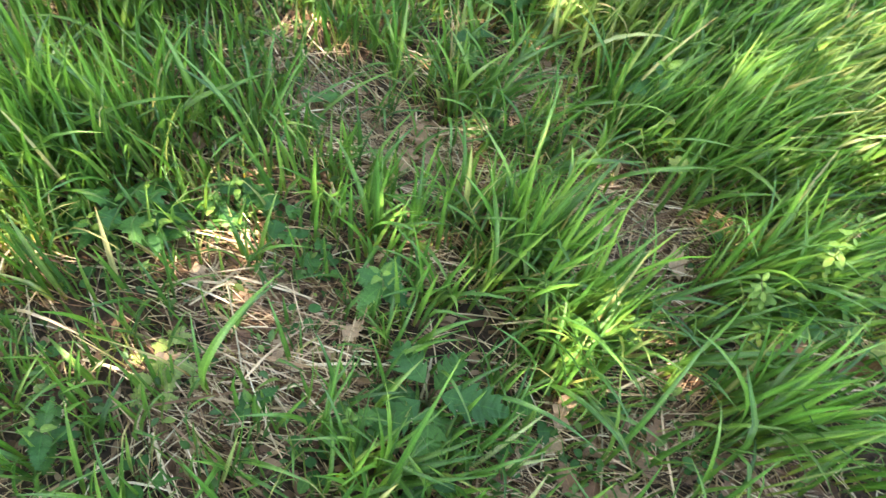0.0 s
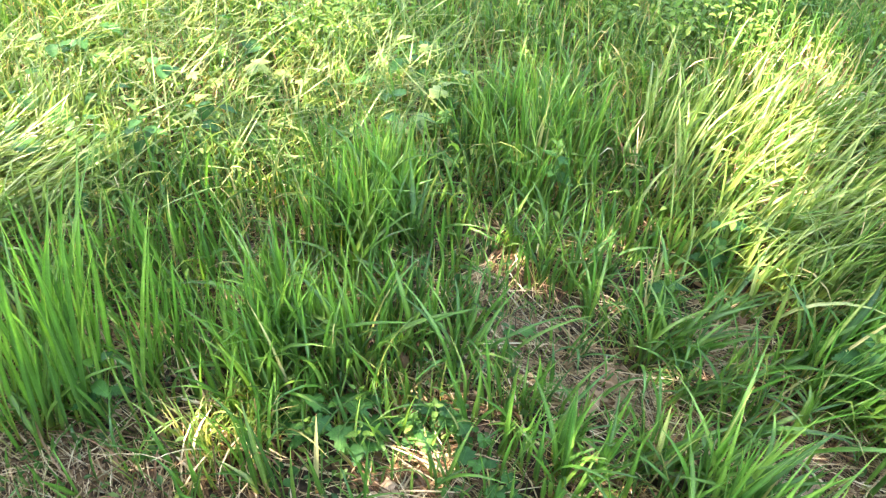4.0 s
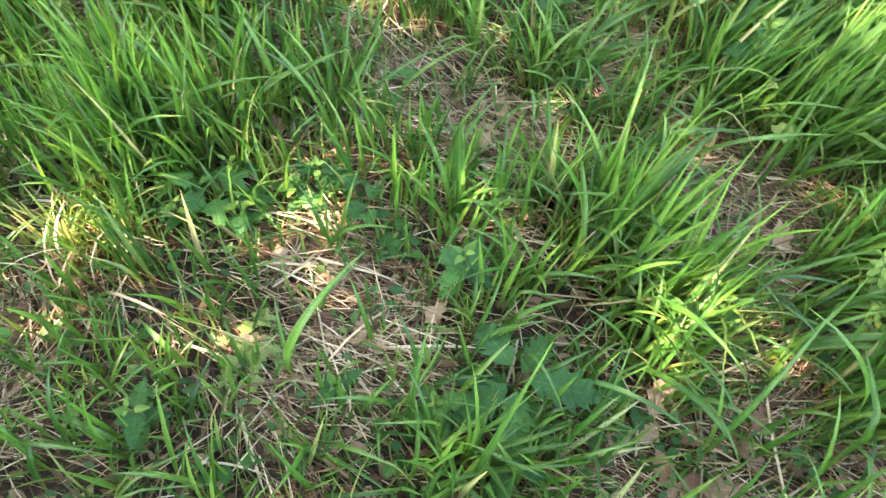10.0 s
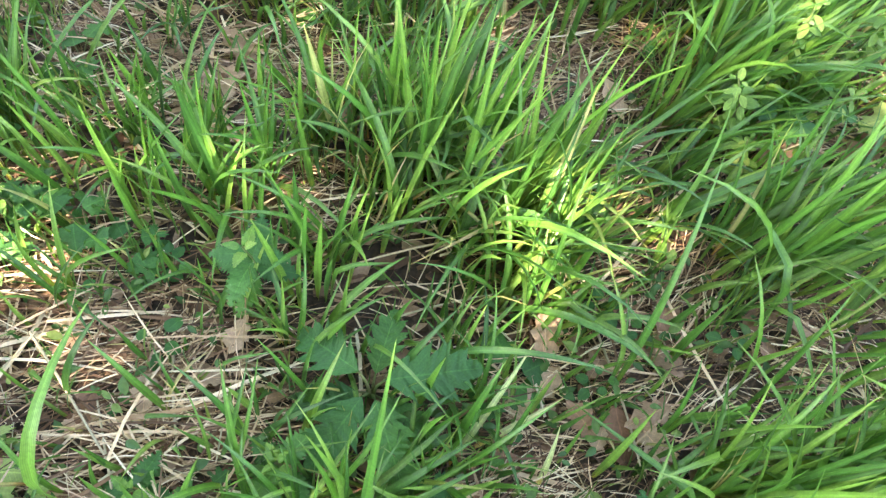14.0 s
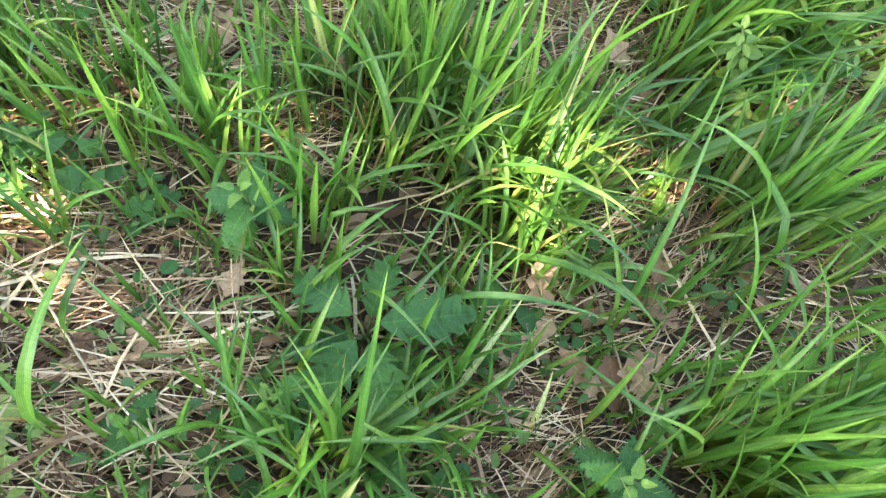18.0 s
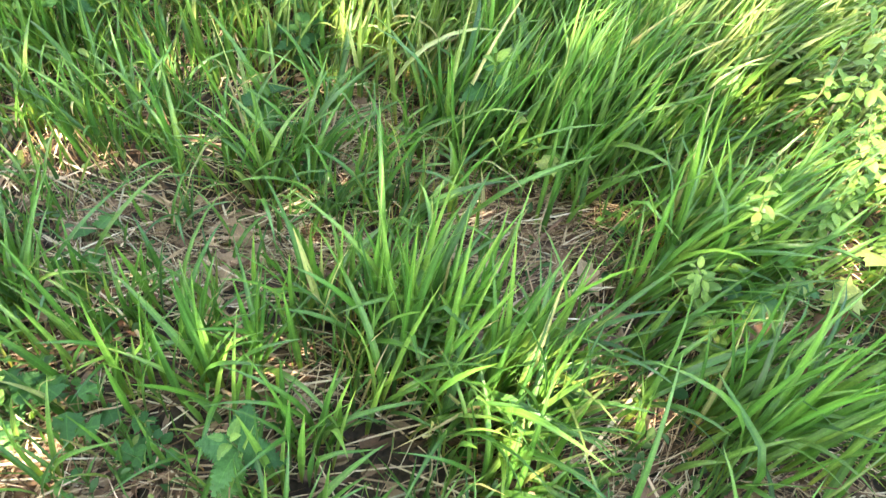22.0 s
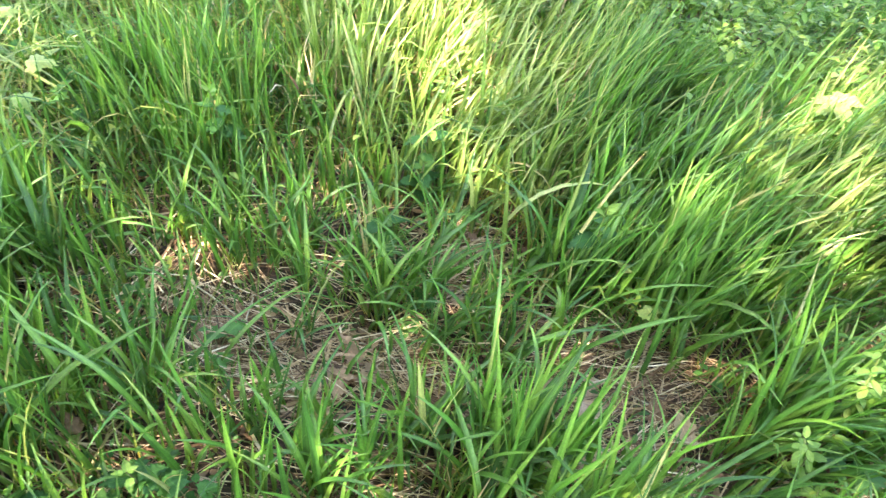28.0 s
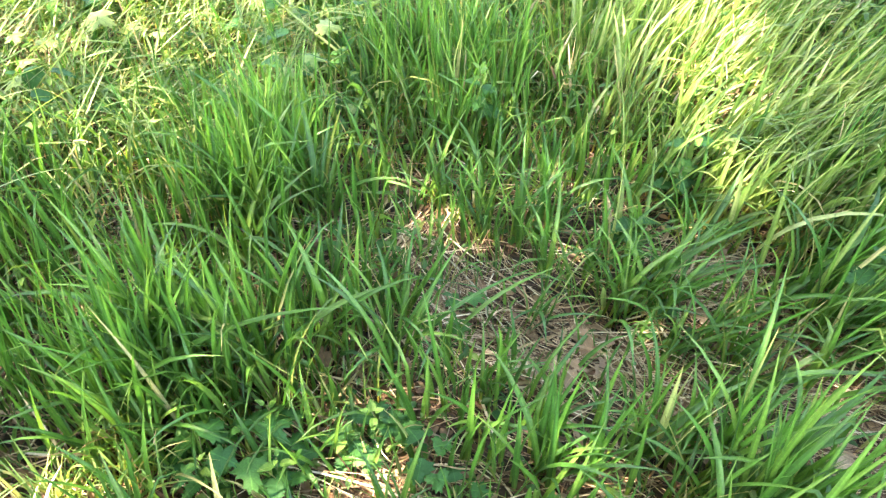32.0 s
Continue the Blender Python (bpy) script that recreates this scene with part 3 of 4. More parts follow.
leaflets(9000, lambda x, y: np.clip(0.95 * spots(LEAFY, x, y), 0, 1), (0.012, 0.028), (0.03, 0.30), M_BUSH, "undergrowth", "light green small-leaved undergrowth at the meadow's edge", "undergrowth")

leaflets(5200, lambda x, y: np.clip(w_mat(x, y) * (0.4 + 0.6 * patchy(x, y)) - 0.1, 0, 1), (0.012, 0.030), (0.03, 0.15), M_BUSH, "meadow_herbs", "light green leafy herbs mixed through the matted grass", "herbs", round_=0.5)

# ---- tree whose crown shades the meadow ----
# sunny openings on the ground: x, y, half length, half width, turn
SUNNY = [(-0.01, 1.46, 0.48, 0.105, 110), (0.13, 1.03, 0.11, 0.05, 110), (-0.18, 2.0, 0.35, 0.17, 110), (0.515, 0.31, 0.185, 0.031, 87), (0.82, 0.145, 0.038, 0.034, 10),
         (1.0, 0.56, 0.075, 0.05, 20), (1.13, 0.76, 0.07, 0.05, 30), (0.48, 0.75, 0.035, 0.025, 40), (-0.49, -0.125, 0.095, 0.060, 40), (-0.90, -0.12, 0.04, 0.02, 40), (-0.035, -0.045, 0.050, 0.028, 10)]
# sprays of leaves that shut the crown
SHUT = [(-0.19, 0.52), (0.03, 0.72), (-0.07, 0.49), (0.335, 0.10), (0.455, -0.06), (0.17, -0.22), (0.60, -0.10), (0.03, 0.42), (-0.03, 0.14), (-0.47, -0.50), (-0.69, -0.44)]
# openings half filled with twigs and leaves
DAPPLED = [(-2.25, 0.55, 1.12, 1.05, 75), (0.93, 1.20, 0.50, 0.20, 52), (1.35, 1.75, 0.50, 0.35, 30), (1.08, 0.76, 0.26, 0.20, 30), (-0.65, 0.66, 0.30, 0.11, 15), (-0.30, 0.68, 0.26, 0.14, 15), (0.0, 0.62, 0.20, 0.10, 10), (-1.10, 0.45, 0.28, 0.20, 60), (-1.25, 1.05, 0.30, 0.20, 40),
          (-0.07, 0.16, 0.30, 0.20, 35), (-0.46, 0.05, 0.09, 0.07, 20), (0.02, 0.80, 0.11, 0.06, 20), (0.20, 0.24, 0.16, 0.11, 30)]


def crown_leaves(count):
    hz = rng.uniform(3.2, 5.0, count)
    far, turn = 4.3 * np.sqrt(rng.random(count)), rng.uniform(0, 2 * np.pi, count)
    far *= 1 + 0.12 * np.sin(3 * turn + 1) + 0.08 * np.sin(7 * turn) + 0.05 * np.sin(17 * turn + 2)
    sx, sy = 0.2 + far * np.cos(turn), 0.1 + far * np.sin(turn)
    wob = 0.03 * np.sin(11 * sx + 3 * sy) + 0.03 * np.sin(9 * sy - 5 * sx)
    ragged = 0.35 * np.sin(5 * sx + 8 * sy + 1) * np.sin(13 * sy - 6 * sx) + 0.25 * np.sin(21 * sx + 4 * sy) * np.sin(19 * sy + 2)
    keep = np.ones(count, bool)
    for cx, cy, a, b, turn in SUNNY:
        c, s = math.cos(radians(turn)), math.sin(radians(turn))
        u, v = (sx - cx) * c + (sy - cy) * s, -(sx - cx) * s + (sy - cy) * c
        keep &= ((u / (a + 0.018)) ** 2 + (v / (b + 0.018)) ** 2) > 1 + wob * 4 + ragged
    speck = np.sin(31 * sx + 13 * sy) * np.sin(29 * sy - 17 * sx + 1) + 0.6 * np.sin(53 * sx - 20 * sy) * np.sin(47 * sy + 2)
    for cx, cy, a, b, turn in DAPPLED:
        c, s = math.cos(radians(turn)), math.sin(radians(turn))
        u, v = (sx - cx) * c + (sy - cy) * s, -(sx - cx) * s + (sy - cy) * c
        keep &= (((u / a) ** 2 + (v / b) ** 2) > 1 + wob * 5) | (speck < (-0.30 if a > 1 else 0.05 if a > 0.12 and cx != -0.07 else 0.22))
    # a bough hangs thicker over the near corner
    sx[:3200], sy[:3200] = rng.normal(0.98, 0.14, 3200), rng.normal(0.10, 0.16, 3200)
    sx[3200:4700], sy[3200:4700] = rng.normal(0.66, 0.05, 1500), rng.normal(0.0, 0.07, 1500)
    keep[:4700] = True
    for i, (px, py) in enumerate(SHUT):
        j = slice(4700 + i * 170, 4870 + i * 170)
        sx[j], sy[j], keep[j] = rng.normal(px, 0.045, 170), rng.normal(py, 0.045, 170), True
    # a chink in that bough
    keep &= np.hypot(sx - 0.82, sy - 0.145) > 0.058
    # the openings are laid out a hand's breadth over the soil, where the growth catches the light
    x, y, z = sx + TO_SUN.x / TO_SUN.z * (hz - 0.12), sy + TO_SUN.y / TO_SUN.z * (hz - 0.12), hz
    return x[keep], y[keep], z[keep]


cx, cy, cz = crown_leaves(62000)
k = len(cx)
s = rng.uniform(0.032, 0.055, k)
nrm = rng.normal(0, 0.5, (k, 3)) + np.array(TO_SUN)
nrm /= np.linalg.norm(nrm, axis=1)[:, None]
ax = np.cross(nrm, rng.normal(0, 1, (k, 3)))
ax /= np.linalg.norm(ax, axis=1)[:, None]
bx = np.cross(nrm, ax)
ctr = np.stack([cx, cy, cz], -1)[:, None]
leaf6 = np.array([(-1, 0), (-0.45, 0.5), (0.35, 0.48), (1, 0), (0.35, -0.48), (-0.45, -0.5)])
cv = ctr + s[:, None, None] * (leaf6[None, :, :1] * ax[:, None] + leaf6[None, :, 1:] * bx[:, None])
# single sprays that narrow the openings over the near grass
spray = np.random.default_rng(7)
SPRAYS = [(0.50, 0.51), (0.54, 0.47), (0.48, 0.56), (0.57, 0.53), (0.75, 0.12), (0.86, 0.09), (0.79, 0.20), (0.89, 0.16), (0.82, 0.06)]
tip = np.concatenate([spray.normal(c, 0.024, (90, 2)) for c in SPRAYS])
tz = spray.uniform(3.4, 4.6, len(tip))
tip = np.stack([tip[:, 0] + TO_SUN.x / TO_SUN.z * (tz - 0.12), tip[:, 1] + TO_SUN.y / TO_SUN.z * (tz - 0.12), tz], -1)
pick = spray.integers(0, k, len(tip))
# a clean slit, through which the bright streak falls
gx, gy = cx - TO_SUN.x / TO_SUN.z * (cz - 0.12), cy - TO_SUN.y / TO_SUN.z * (cz - 0.12)
clean = ((gx - 0.502) / 0.058) ** 2 + ((gy - 0.285) / 0.155) ** 2 > 1
cv = np.concatenate([cv[clean], cv[pick] - ctr[pick] + tip[:, None]])
k = len(cv)
cf = np.arange(k * 6).reshape(k, 6)
tree = tagged(new("tree"), "leafy broadleaf tree whose crown shades the meadow", "tree")
crown = new("crown", mesh_of("crown", cv.reshape(-1, 3), cf, M_CROWN))
tagged(crown, kind="stuff")
crown.parent = tree


def tube(points, radii, sides=10):
    verts, faces = [], []
    for i, (p, r) in enumerate(zip(points, radii)):
        p = Vector(p)
        d = (Vector(points[min(i + 1, len(points) - 1)]) - Vector(points[max(i - 1, 0)])).normalized()
        a = d.cross(Vector((0.3, 0.9, 0.2))).normalized()
        b = d.cross(a)
        for j in range(sides):
            w = 2 * math.pi * j / sides
            verts.append(tuple(p + a * math.cos(w) * r + b * math.sin(w) * r))
    for i in range(len(points) - 1):
        for j in range(sides):
            q = (j + 1) % sides
            faces.append((i * sides + j, i * sides + q, (i + 1) * sides + q, (i + 1) * sides + j))
    return verts, faces


def part(name, verts, faces, mat, parent, label="", seg=0):
    ob = new(name, mesh_of(name, verts, faces, mat, seg=seg))
    ob.parent = parent
    return tagged(ob, label)


part("trunk", *tube([(-2.62, -3.25, -0.1), (-2.58, -3.2, 0.25), (-2.52, -3.15, 1.2), (-2.45, -3.05, 2.4), (-2.4, -2.9, 3.6), (-2.3, -2.7, 4.9)], (0.30, 0.21, 0.17, 0.14, 0.10, 0.03), 14), M_BARK, tree)
for i in range(11):
    turn, z0 = 2 * math.pi * i / 11 + 0.3 * math.sin(5 * i), 2.3 + 0.16 * (i % 7)
    reach = 2.2 + 1.3 * ((i * 5) % 4) / 3
    a, b = Vector((-2.47 + 0.05 * (z0 - 2), -3.08 + 0.1 * (z0 - 2), z0)), Vector((-2.35 + reach * math.cos(turn), -2.75 + reach * math.sin(turn), 4.1 + 0.3 * math.sin(3 * i)))
    part("limb", *tube([tuple(a.lerp(b, u) + Vector((0, 0, 0.35 * math.sin(u * 3)))) for u in (0, 0.25, 0.5, 0.75, 1)], (0.07, 0.055, 0.04, 0.024, 0.008), 8), M_BARK, tree)


# ---- leaf shapes, a unit long, foot at the origin, pointing along x ----
def leaf_mesh(name, mat, wide, teeth=0, lobes=0, depth=0.15, droop=0.25, fold=0.2, steps=12, wave=0.0, seed=0, blunt=0.8, cut=0):
    """A leaf with a midrib: half width wide, saw teeth, round lobes or forward-pointing cuts along the edge, folded along the rib and drooping."""
    r = np.random.default_rng(seed)
    u = np.linspace(0, 1, steps + 1)
    body = np.sin(np.pi * u**blunt) ** 0.75 * wide
    if lobes:
        body = body * (1 - depth + depth * np.cos(2 * np.pi * lobes * u + 0.6))
    if cut:
        body = body * (0.50 + 0.50 * ((u * cut) % 1.0)) * (0.92 + 0.16 * ((u * cut * 3) % 1.0))
    rows, uv = [], []
    for i, x in enumerate(u):
        b = body[i] * (1 + r.normal(0, 0.04))
        jag = 0.0
        if teeth:
            jag = depth * wide * (0.5 if i % 2 else -0.5) if 0 < i < steps else 0
        z0 = -droop * x * x + 0.08 * x
        wv = wave * np.sin(6 * x + seed) * wide
        for sgn in (1, 0.5, 0, -0.5, -1):
            y = sgn * (b + (jag if abs(sgn) == 1 else 0))
            xx = x + (-0.04 if abs(sgn) == 1 and teeth and not i % 2 and 0 < i < steps else 0) + (0.45 * abs(y) if cut else 0)
            rows.append((xx, y, z0 + fold * abs(sgn) * b - 0.35 * fold * b * sgn * sgn + wv * sgn + 0.02 * wide * np.sin(40 * x - 9 * abs(sgn)) + r.normal(0, 0.012) * (wave > 0)))
            uv.append((0.5 + 0.5 * sgn, x))
    faces = [(i * 5 + j, i * 5 + j + 1, i * 5 + j + 6, i * 5 + j + 5) for i in range(steps) for j in range(4)]
    return mesh_of(name, rows, faces, mat, uv=uv)


def fan_mesh(name, mat, lobes=3, teeth=5, seed=0, cup=0.15):
    """A broad leaf of several toothed lobes, foot at the origin."""
    r = np.random.default_rng(seed)
    k = lobes * teeth * 2
    rim = [(0.0, 0.0, 0.0)]
    for i in range(k + 1):
        a = radians(-140 + 280 * i / k)
        lobe = abs(math.cos(1.5 * a * lobes / 3 + (0.5 * math.pi if lobes % 2 == 0 else 0)))
        rr = (0.24 + 0.32 * lobe) * (1.12 if i % 2 else 0.86) * (1 + r.normal(0, 0.03))
        rim.append((0.45 + rr * math.cos(a), rr * math.sin(a), -cup * rr * rr * 2 + 0.04 * math.cos(3 * a) + r.normal(0, 0.01)))
    inner = [(0.45 + (x - 0.45) * 0.5, y * 0.5, z * 0.3 + 0.03) for x, y, z in rim]
    m = len(rim)
    verts = rim + inner + [(0.45, 0, 0.03)]
    faces = [(i, (i + 1) % m, (i + 1) % m + m, i + m) for i in range(m)]
    mid = [(i + m, (i + 1) % m + m, 2 * m, 2 * m) for i in range(m)]
    me = bpy.data.meshes.new(name)
    me.from_pydata(verts, [], faces + [f[:3] for f in mid])
    flat = [(0.5 + v[1], v[0]) for v in verts]
    me.uv_layers.new(name="along").uv.foreach_set("vector", np.array([flat[lp.vertex_index] for lp in me.loops], np.float32).ravel())
    for p in me.polygons:
        p.use_smooth = True
    me.materials.append(mat)
    return me


NETTLE = [leaf_mesh("nettle_leaf", M_NETTLE, 0.29, teeth=1, depth=0.34, droop=0.25, fold=0.25, steps=22, seed=i, wave=0.05, blunt=0.66) for i in range(4)]
YOUNG = [leaf_mesh("young_leaf", M_YOUNG, 0.27, teeth=1, depth=0.20, droop=0.10, fold=0.5, steps=16, seed=60 + i, wave=0.04, blunt=0.66) for i in range(2)]
JAGGED = [leaf_mesh("jagged_leaf", M_NETTLE, 0.36, droop=0.22, fold=0.22, steps=45, seed=40 + i, wave=0.06, blunt=0.78, cut=5) for i in range(3)]
OVAL = [leaf_mesh("oval_leaf", M_SHRUB, 0.27, droop=0.2, fold=0.3, steps=8, seed=10 + i, wave=0.03, blunt=0.9) for i in range(3)]
DEAD = [leaf_mesh("dead_leaf", M_DEAD, 0.30, lobes=4, depth=0.22, droop=-0.25 + 0.3 * (i % 3), fold=0.5 - 0.35 * (i % 2), steps=18, seed=20 + i, wave=0.22) for i in range(6)]
LOBED = [fan_mesh("lobed_leaf", M_NETTLE, 3 + 2 * (i % 2), 4, 30 + i) for i in range(3)]
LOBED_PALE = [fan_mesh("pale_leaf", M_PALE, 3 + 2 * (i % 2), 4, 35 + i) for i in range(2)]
ROUND = [leaf_mesh("round_leaf", M_NETTLE, 0.40, droop=0.15, fold=0.2, steps=7, seed=50 + i, wave=0.04, blunt=0.85) for i in range(2)]
dice = random.Random(3)


def put_part(name, me, parent, m, label=""):
    ob = new(name, me)
    ob.parent = parent
    ob.matrix_basis = m
    return tagged(ob, label)


def at_ground(x, y, dz=0.0):
    return float(bumpy(x, y)) + dz


def sized(m, s):
    return m @ Matrix.Diagonal((s, s, s, 1))


def sprig(kind, label, category, x, y, high, pairs, size, meshes, group="", tilt=8, mat=None, turn=None, step=90, pitch=18, young=None):
    """An upright stem with opposite pairs of leaves, closer and smaller towards the tip, where the young ones stand up in a tuft."""
    thing = tagged(new(kind), label, category, group)
    az = dice.uniform(0, 360) if turn is None else turn
    thing.matrix_basis = pose(x, y, at_ground(x, y, -0.004), dice.uniform(-tilt, tilt), dice.uniform(-tilt, tilt), az)
    pts = [(0.012 * math.sin(3 * u) * high * 4, 0.008 * math.sin(5 * u + 1) * high * 4, high * u) for u in (0, 0.33, 0.66, 1)]
    part("stem", *tube(pts, (0.0022, 0.002, 0.0016, 0.001), 6), mat or M_STEM, thing)
    for i in range(pairs):
        q = (i + 0.6) / pairs
        u = 0.25 + 0.74 * (1 - (1 - q) ** 1.5) if young else 0.25 + 0.75 * q
        k = min(2, int(u * 3))
        w = u * 3 - k
        px, py = pts[k][0] + (pts[k + 1][0] - pts[k][0]) * w, pts[k][1] + (pts[k + 1][1] - pts[k][1]) * w
        top = i >= pairs - 2 and young
        s = size * ((0.34 if i == pairs - 1 else 0.55) if top else 1.0 if u < 0.8 else 0.75 if u < 0.93 else 0.5) * dice.uniform(0.85, 1.12)
        for side in (0, 180):
            m = pose(px, py, high * min(u, 0.99), 0, 0, side + step * i + dice.uniform(-14, 14)) @ pose(0, 0, 0, dice.uniform(-12, 12), pitch - 30 * (u > 0.9) + dice.uniform(-14, 10), 0)
            put_part("leaf", dice.choice(young if top else meshes), thing, sized(m @ pose(0.004, 0, 0), s), "yellow-green young leaf" if top else "")
    return thing


def rosette(kind, label, category, x, y, leaves, size, high, meshes, group=""):
    """Leaves on slanting stalks from one root."""
    thing = tagged(new(kind), label, category, group)
    thing.matrix_basis = pose(x, y, at_ground(x, y, -0.003), 0, 0, dice.uniform(0, 360))
    for i in range(leaves):
        a = 360 * i / leaves + dice.uniform(-25, 25)
        h, out = high * dice.uniform(0.6, 1.1), size * dice.uniform(0.2, 0.75)
        c, s = math.cos(radians(a)), math.sin(radians(a))
        stalk = part("stalk", *tube([(0, 0, 0), (c * out * 0.4, s * out * 0.4, h * 0.6), (c * out, s * out, h)], (0.0013, 0.0011, 0.0009), 5), M_STEM, thing)
        m = pose(c * out, s * out, h, dice.uniform(-10, 10), dice.uniform(0, 25), a)
        put_part("leaf", dice.choice(meshes), stalk, sized(m, size * dice.uniform(0.75, 1.15)))
    return thing


NET_LABEL = "young stinging nettle with toothed dull green leaves"
NETTLES_NEAR = [(0.17, 0.17, 0.15, 5, 0.062), (0.64, -0.05, 0.13, 4, 0.06), (-0.22, 0.07, 0.10, 3, 0.05), (-0.31, 0.02, 0.10, 3, 0.05), (-0.36, 0.06, 0.09, 3, 0.048), (-0.29, 0.13, 0.10, 3, 0.05), (-0.16, 0.22, 0.09, 3, 0.05),
                (-0.40, -0.62, 0.10, 4, 0.07), (-0.72, -0.52, 0.12, 4, 0.05), (0.095, -0.09, 0.05, 3, 0.046), (0.38, 0.83, 0.22, 5, 0.065), (0.03, 0.96, 0.13, 4, 0.055), (0.01, 0.80, 0.12, 4, 0.06), (-0.12, -0.29, 0.11, 4, 0.055)]
NETTLES_FAR = [(-0.39, 0.03, 0.08, 3, 0.045), (-0.18, 0.17, 0.08, 3, 0.05), (0.03, 1.02, 0.20, 4, 0.06), (-0.42, 0.95, 0.24, 5, 0.06), (0.26, -0.05, 0.09, 3, 0.055), (-0.67, -0.20, 0.20, 4, 0.058), (-1.18, -0.42, 0.20, 5, 0.06),
               (-1.40, 0.16, 0.20, 4, 0.08), (-1.38, 0.28, 0.22, 5, 0.075), (0.80, 0.55, 0.12, 4, 0.06), (-1.45, -0.45, 0.2, 5, 0.06), (-0.95, -0.55, 0.14, 4, 0.05), (0.58, 0.33, 0.08, 3, 0.05)]
for x, y, high, pairs, size in NETTLES_NEAR + NETTLES_FAR:
    sprig("nettle", NET_LABEL, "nettle", x, y, high, pairs + 1, size * 0.88, NETTLE, "young nettles in the grass", pitch=2, young=YOUNG)
# the large leafy plant in the open middle
weed = tagged(new("broadleaf_weed"), "low weed with large jagged blue-green leaves", "weed")
weed.matrix_basis = pose(0.335, 0.055, at_ground(0.335, 0.055, -0.003))
for a, h, tip, size in ((16, 0.085, -4, 0.112), (152, 0.095, 14, 0.098), (243, 0.07, 8, 0.10), (298, 0.065, 6, 0.105), (82, 0.06, -12, 0.08), (200, 0.05, 10, 0.085), (330, 0.045, 4, 0.08)):
    c, q = math.cos(radians(a)) * 0.016, math.sin(radians(a)) * 0.016
    leafstalk = part("stalk", *tube([(0, 0, 0), (c * 0.4, q * 0.4, h * 0.7), (c, q, h)], (0.0022, 0.0018, 0.0014), 6), M_STEM, weed)
    put_part("leaf", dice.choice(JAGGED), leafstalk, sized(pose(c, q, h, dice.uniform(-14, 14), tip, a), size))
LOBED_WEEDS_NEAR = [(-0.15, 0.24, 5, 0.04, 0.05), (-0.24, 0.10, 4, 0.04, 0.06), (0.15, 0.64, 4, 0.05, 0.03), (-0.18, 0.48, 4, 0.05, 0.04), (-0.29, 0.08, 4, 0.05, 0.09), (-0.84, -0.47, 6, 0.045, 0.08),
                    (-0.77, -0.49, 6, 0.045, 0.07), (-0.66, -0.55, 5, 0.045, 0.05), (-0.49, -0.36, 3, 0.055, 0.04), (-0.62, -0.48, 5, 0.04, 0.05), (-0.16, 0.20, 4, 0.045, 0.05), (-0.93, -0.50, 5, 0.045, 0.07)]
LOBED_WEEDS_FAR = [(0.17, -0.08, 3, 0.03, 0.03), (0.0, 0.19, 4, 0.036, 0.06), (-0.34, 0.03, 5, 0.042, 0.1), (0.88, 0.56, 4, 0.05, 0.10), (-0.07, 0.21, 3, 0.042, 0.07), (-0.70, 0.90, 4, 0.05, 0.09),
                   (-0.9, 1.1, 4, 0.05, 0.12), (-0.78, 0.98, 5, 0.055, 0.12), (-0.5, 0.5, 4, 0.04, 0.06), (0.5, 0.1, 4, 0.045, 0.04), (0.42, -0.08, 5, 0.05, 0.05)]
for x, y, n, size, high in LOBED_WEEDS_NEAR + LOBED_WEEDS_FAR:
    rosette("lobed_weed", "small weed with lobed green leaves on thin stalks", "weed", x, y, n, size, high, LOBED, "lobed weeds in the grass")
for x, y, n, size, high in ((-0.064, -0.096, 5, 0.036, 0.04), (-0.095, -0.12, 4, 0.034, 0.035), (-0.03, -0.12, 4, 0.036, 0.035), (-0.06, -0.15, 4, 0.032, 0.03), (-0.69, 0.89, 3, 0.05, 0.11), (0.50, 0.75, 2, 0.04, 0.13), (0.95, 1.38, 5, 0.08, 0.22), (1.0, 1.5, 4, 0.08, 0.2)):
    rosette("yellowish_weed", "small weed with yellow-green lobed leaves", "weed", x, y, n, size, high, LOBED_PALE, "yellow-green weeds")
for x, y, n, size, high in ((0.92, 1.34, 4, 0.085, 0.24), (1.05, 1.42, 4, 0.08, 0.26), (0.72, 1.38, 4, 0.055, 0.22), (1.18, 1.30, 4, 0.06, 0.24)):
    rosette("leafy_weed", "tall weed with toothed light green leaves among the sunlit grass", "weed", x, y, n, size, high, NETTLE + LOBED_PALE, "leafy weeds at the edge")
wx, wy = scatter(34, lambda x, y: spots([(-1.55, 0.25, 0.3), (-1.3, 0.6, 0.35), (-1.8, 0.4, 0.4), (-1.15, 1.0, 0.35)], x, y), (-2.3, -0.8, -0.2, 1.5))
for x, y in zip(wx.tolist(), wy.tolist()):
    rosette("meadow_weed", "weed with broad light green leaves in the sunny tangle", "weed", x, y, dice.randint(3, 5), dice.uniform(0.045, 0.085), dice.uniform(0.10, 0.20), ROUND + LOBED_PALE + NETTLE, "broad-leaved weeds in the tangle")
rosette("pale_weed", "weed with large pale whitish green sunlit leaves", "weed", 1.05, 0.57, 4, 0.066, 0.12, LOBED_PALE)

# small creeping herbs that can be told apart, strewn where they grow thickest
hx, hy = scatter(75, lambda x, y: np.clip(0.12 + 0.8 * spots(HERBY, x, y) + 0.3 * spots(BARE, x, y), 0, 1), (-0.95, 0.95, -0.55, 0.9))
for x, y in zip(hx.tolist(), hy.tolist()):
    rosette("creeping_herb", "small creeping herb with rounded dark green leaves", "herb", x, y, dice.randint(3, 5), dice.uniform(0.016, 0.028), dice.uniform(0.015, 0.045), ROUND, "creeping herbs under the grass")

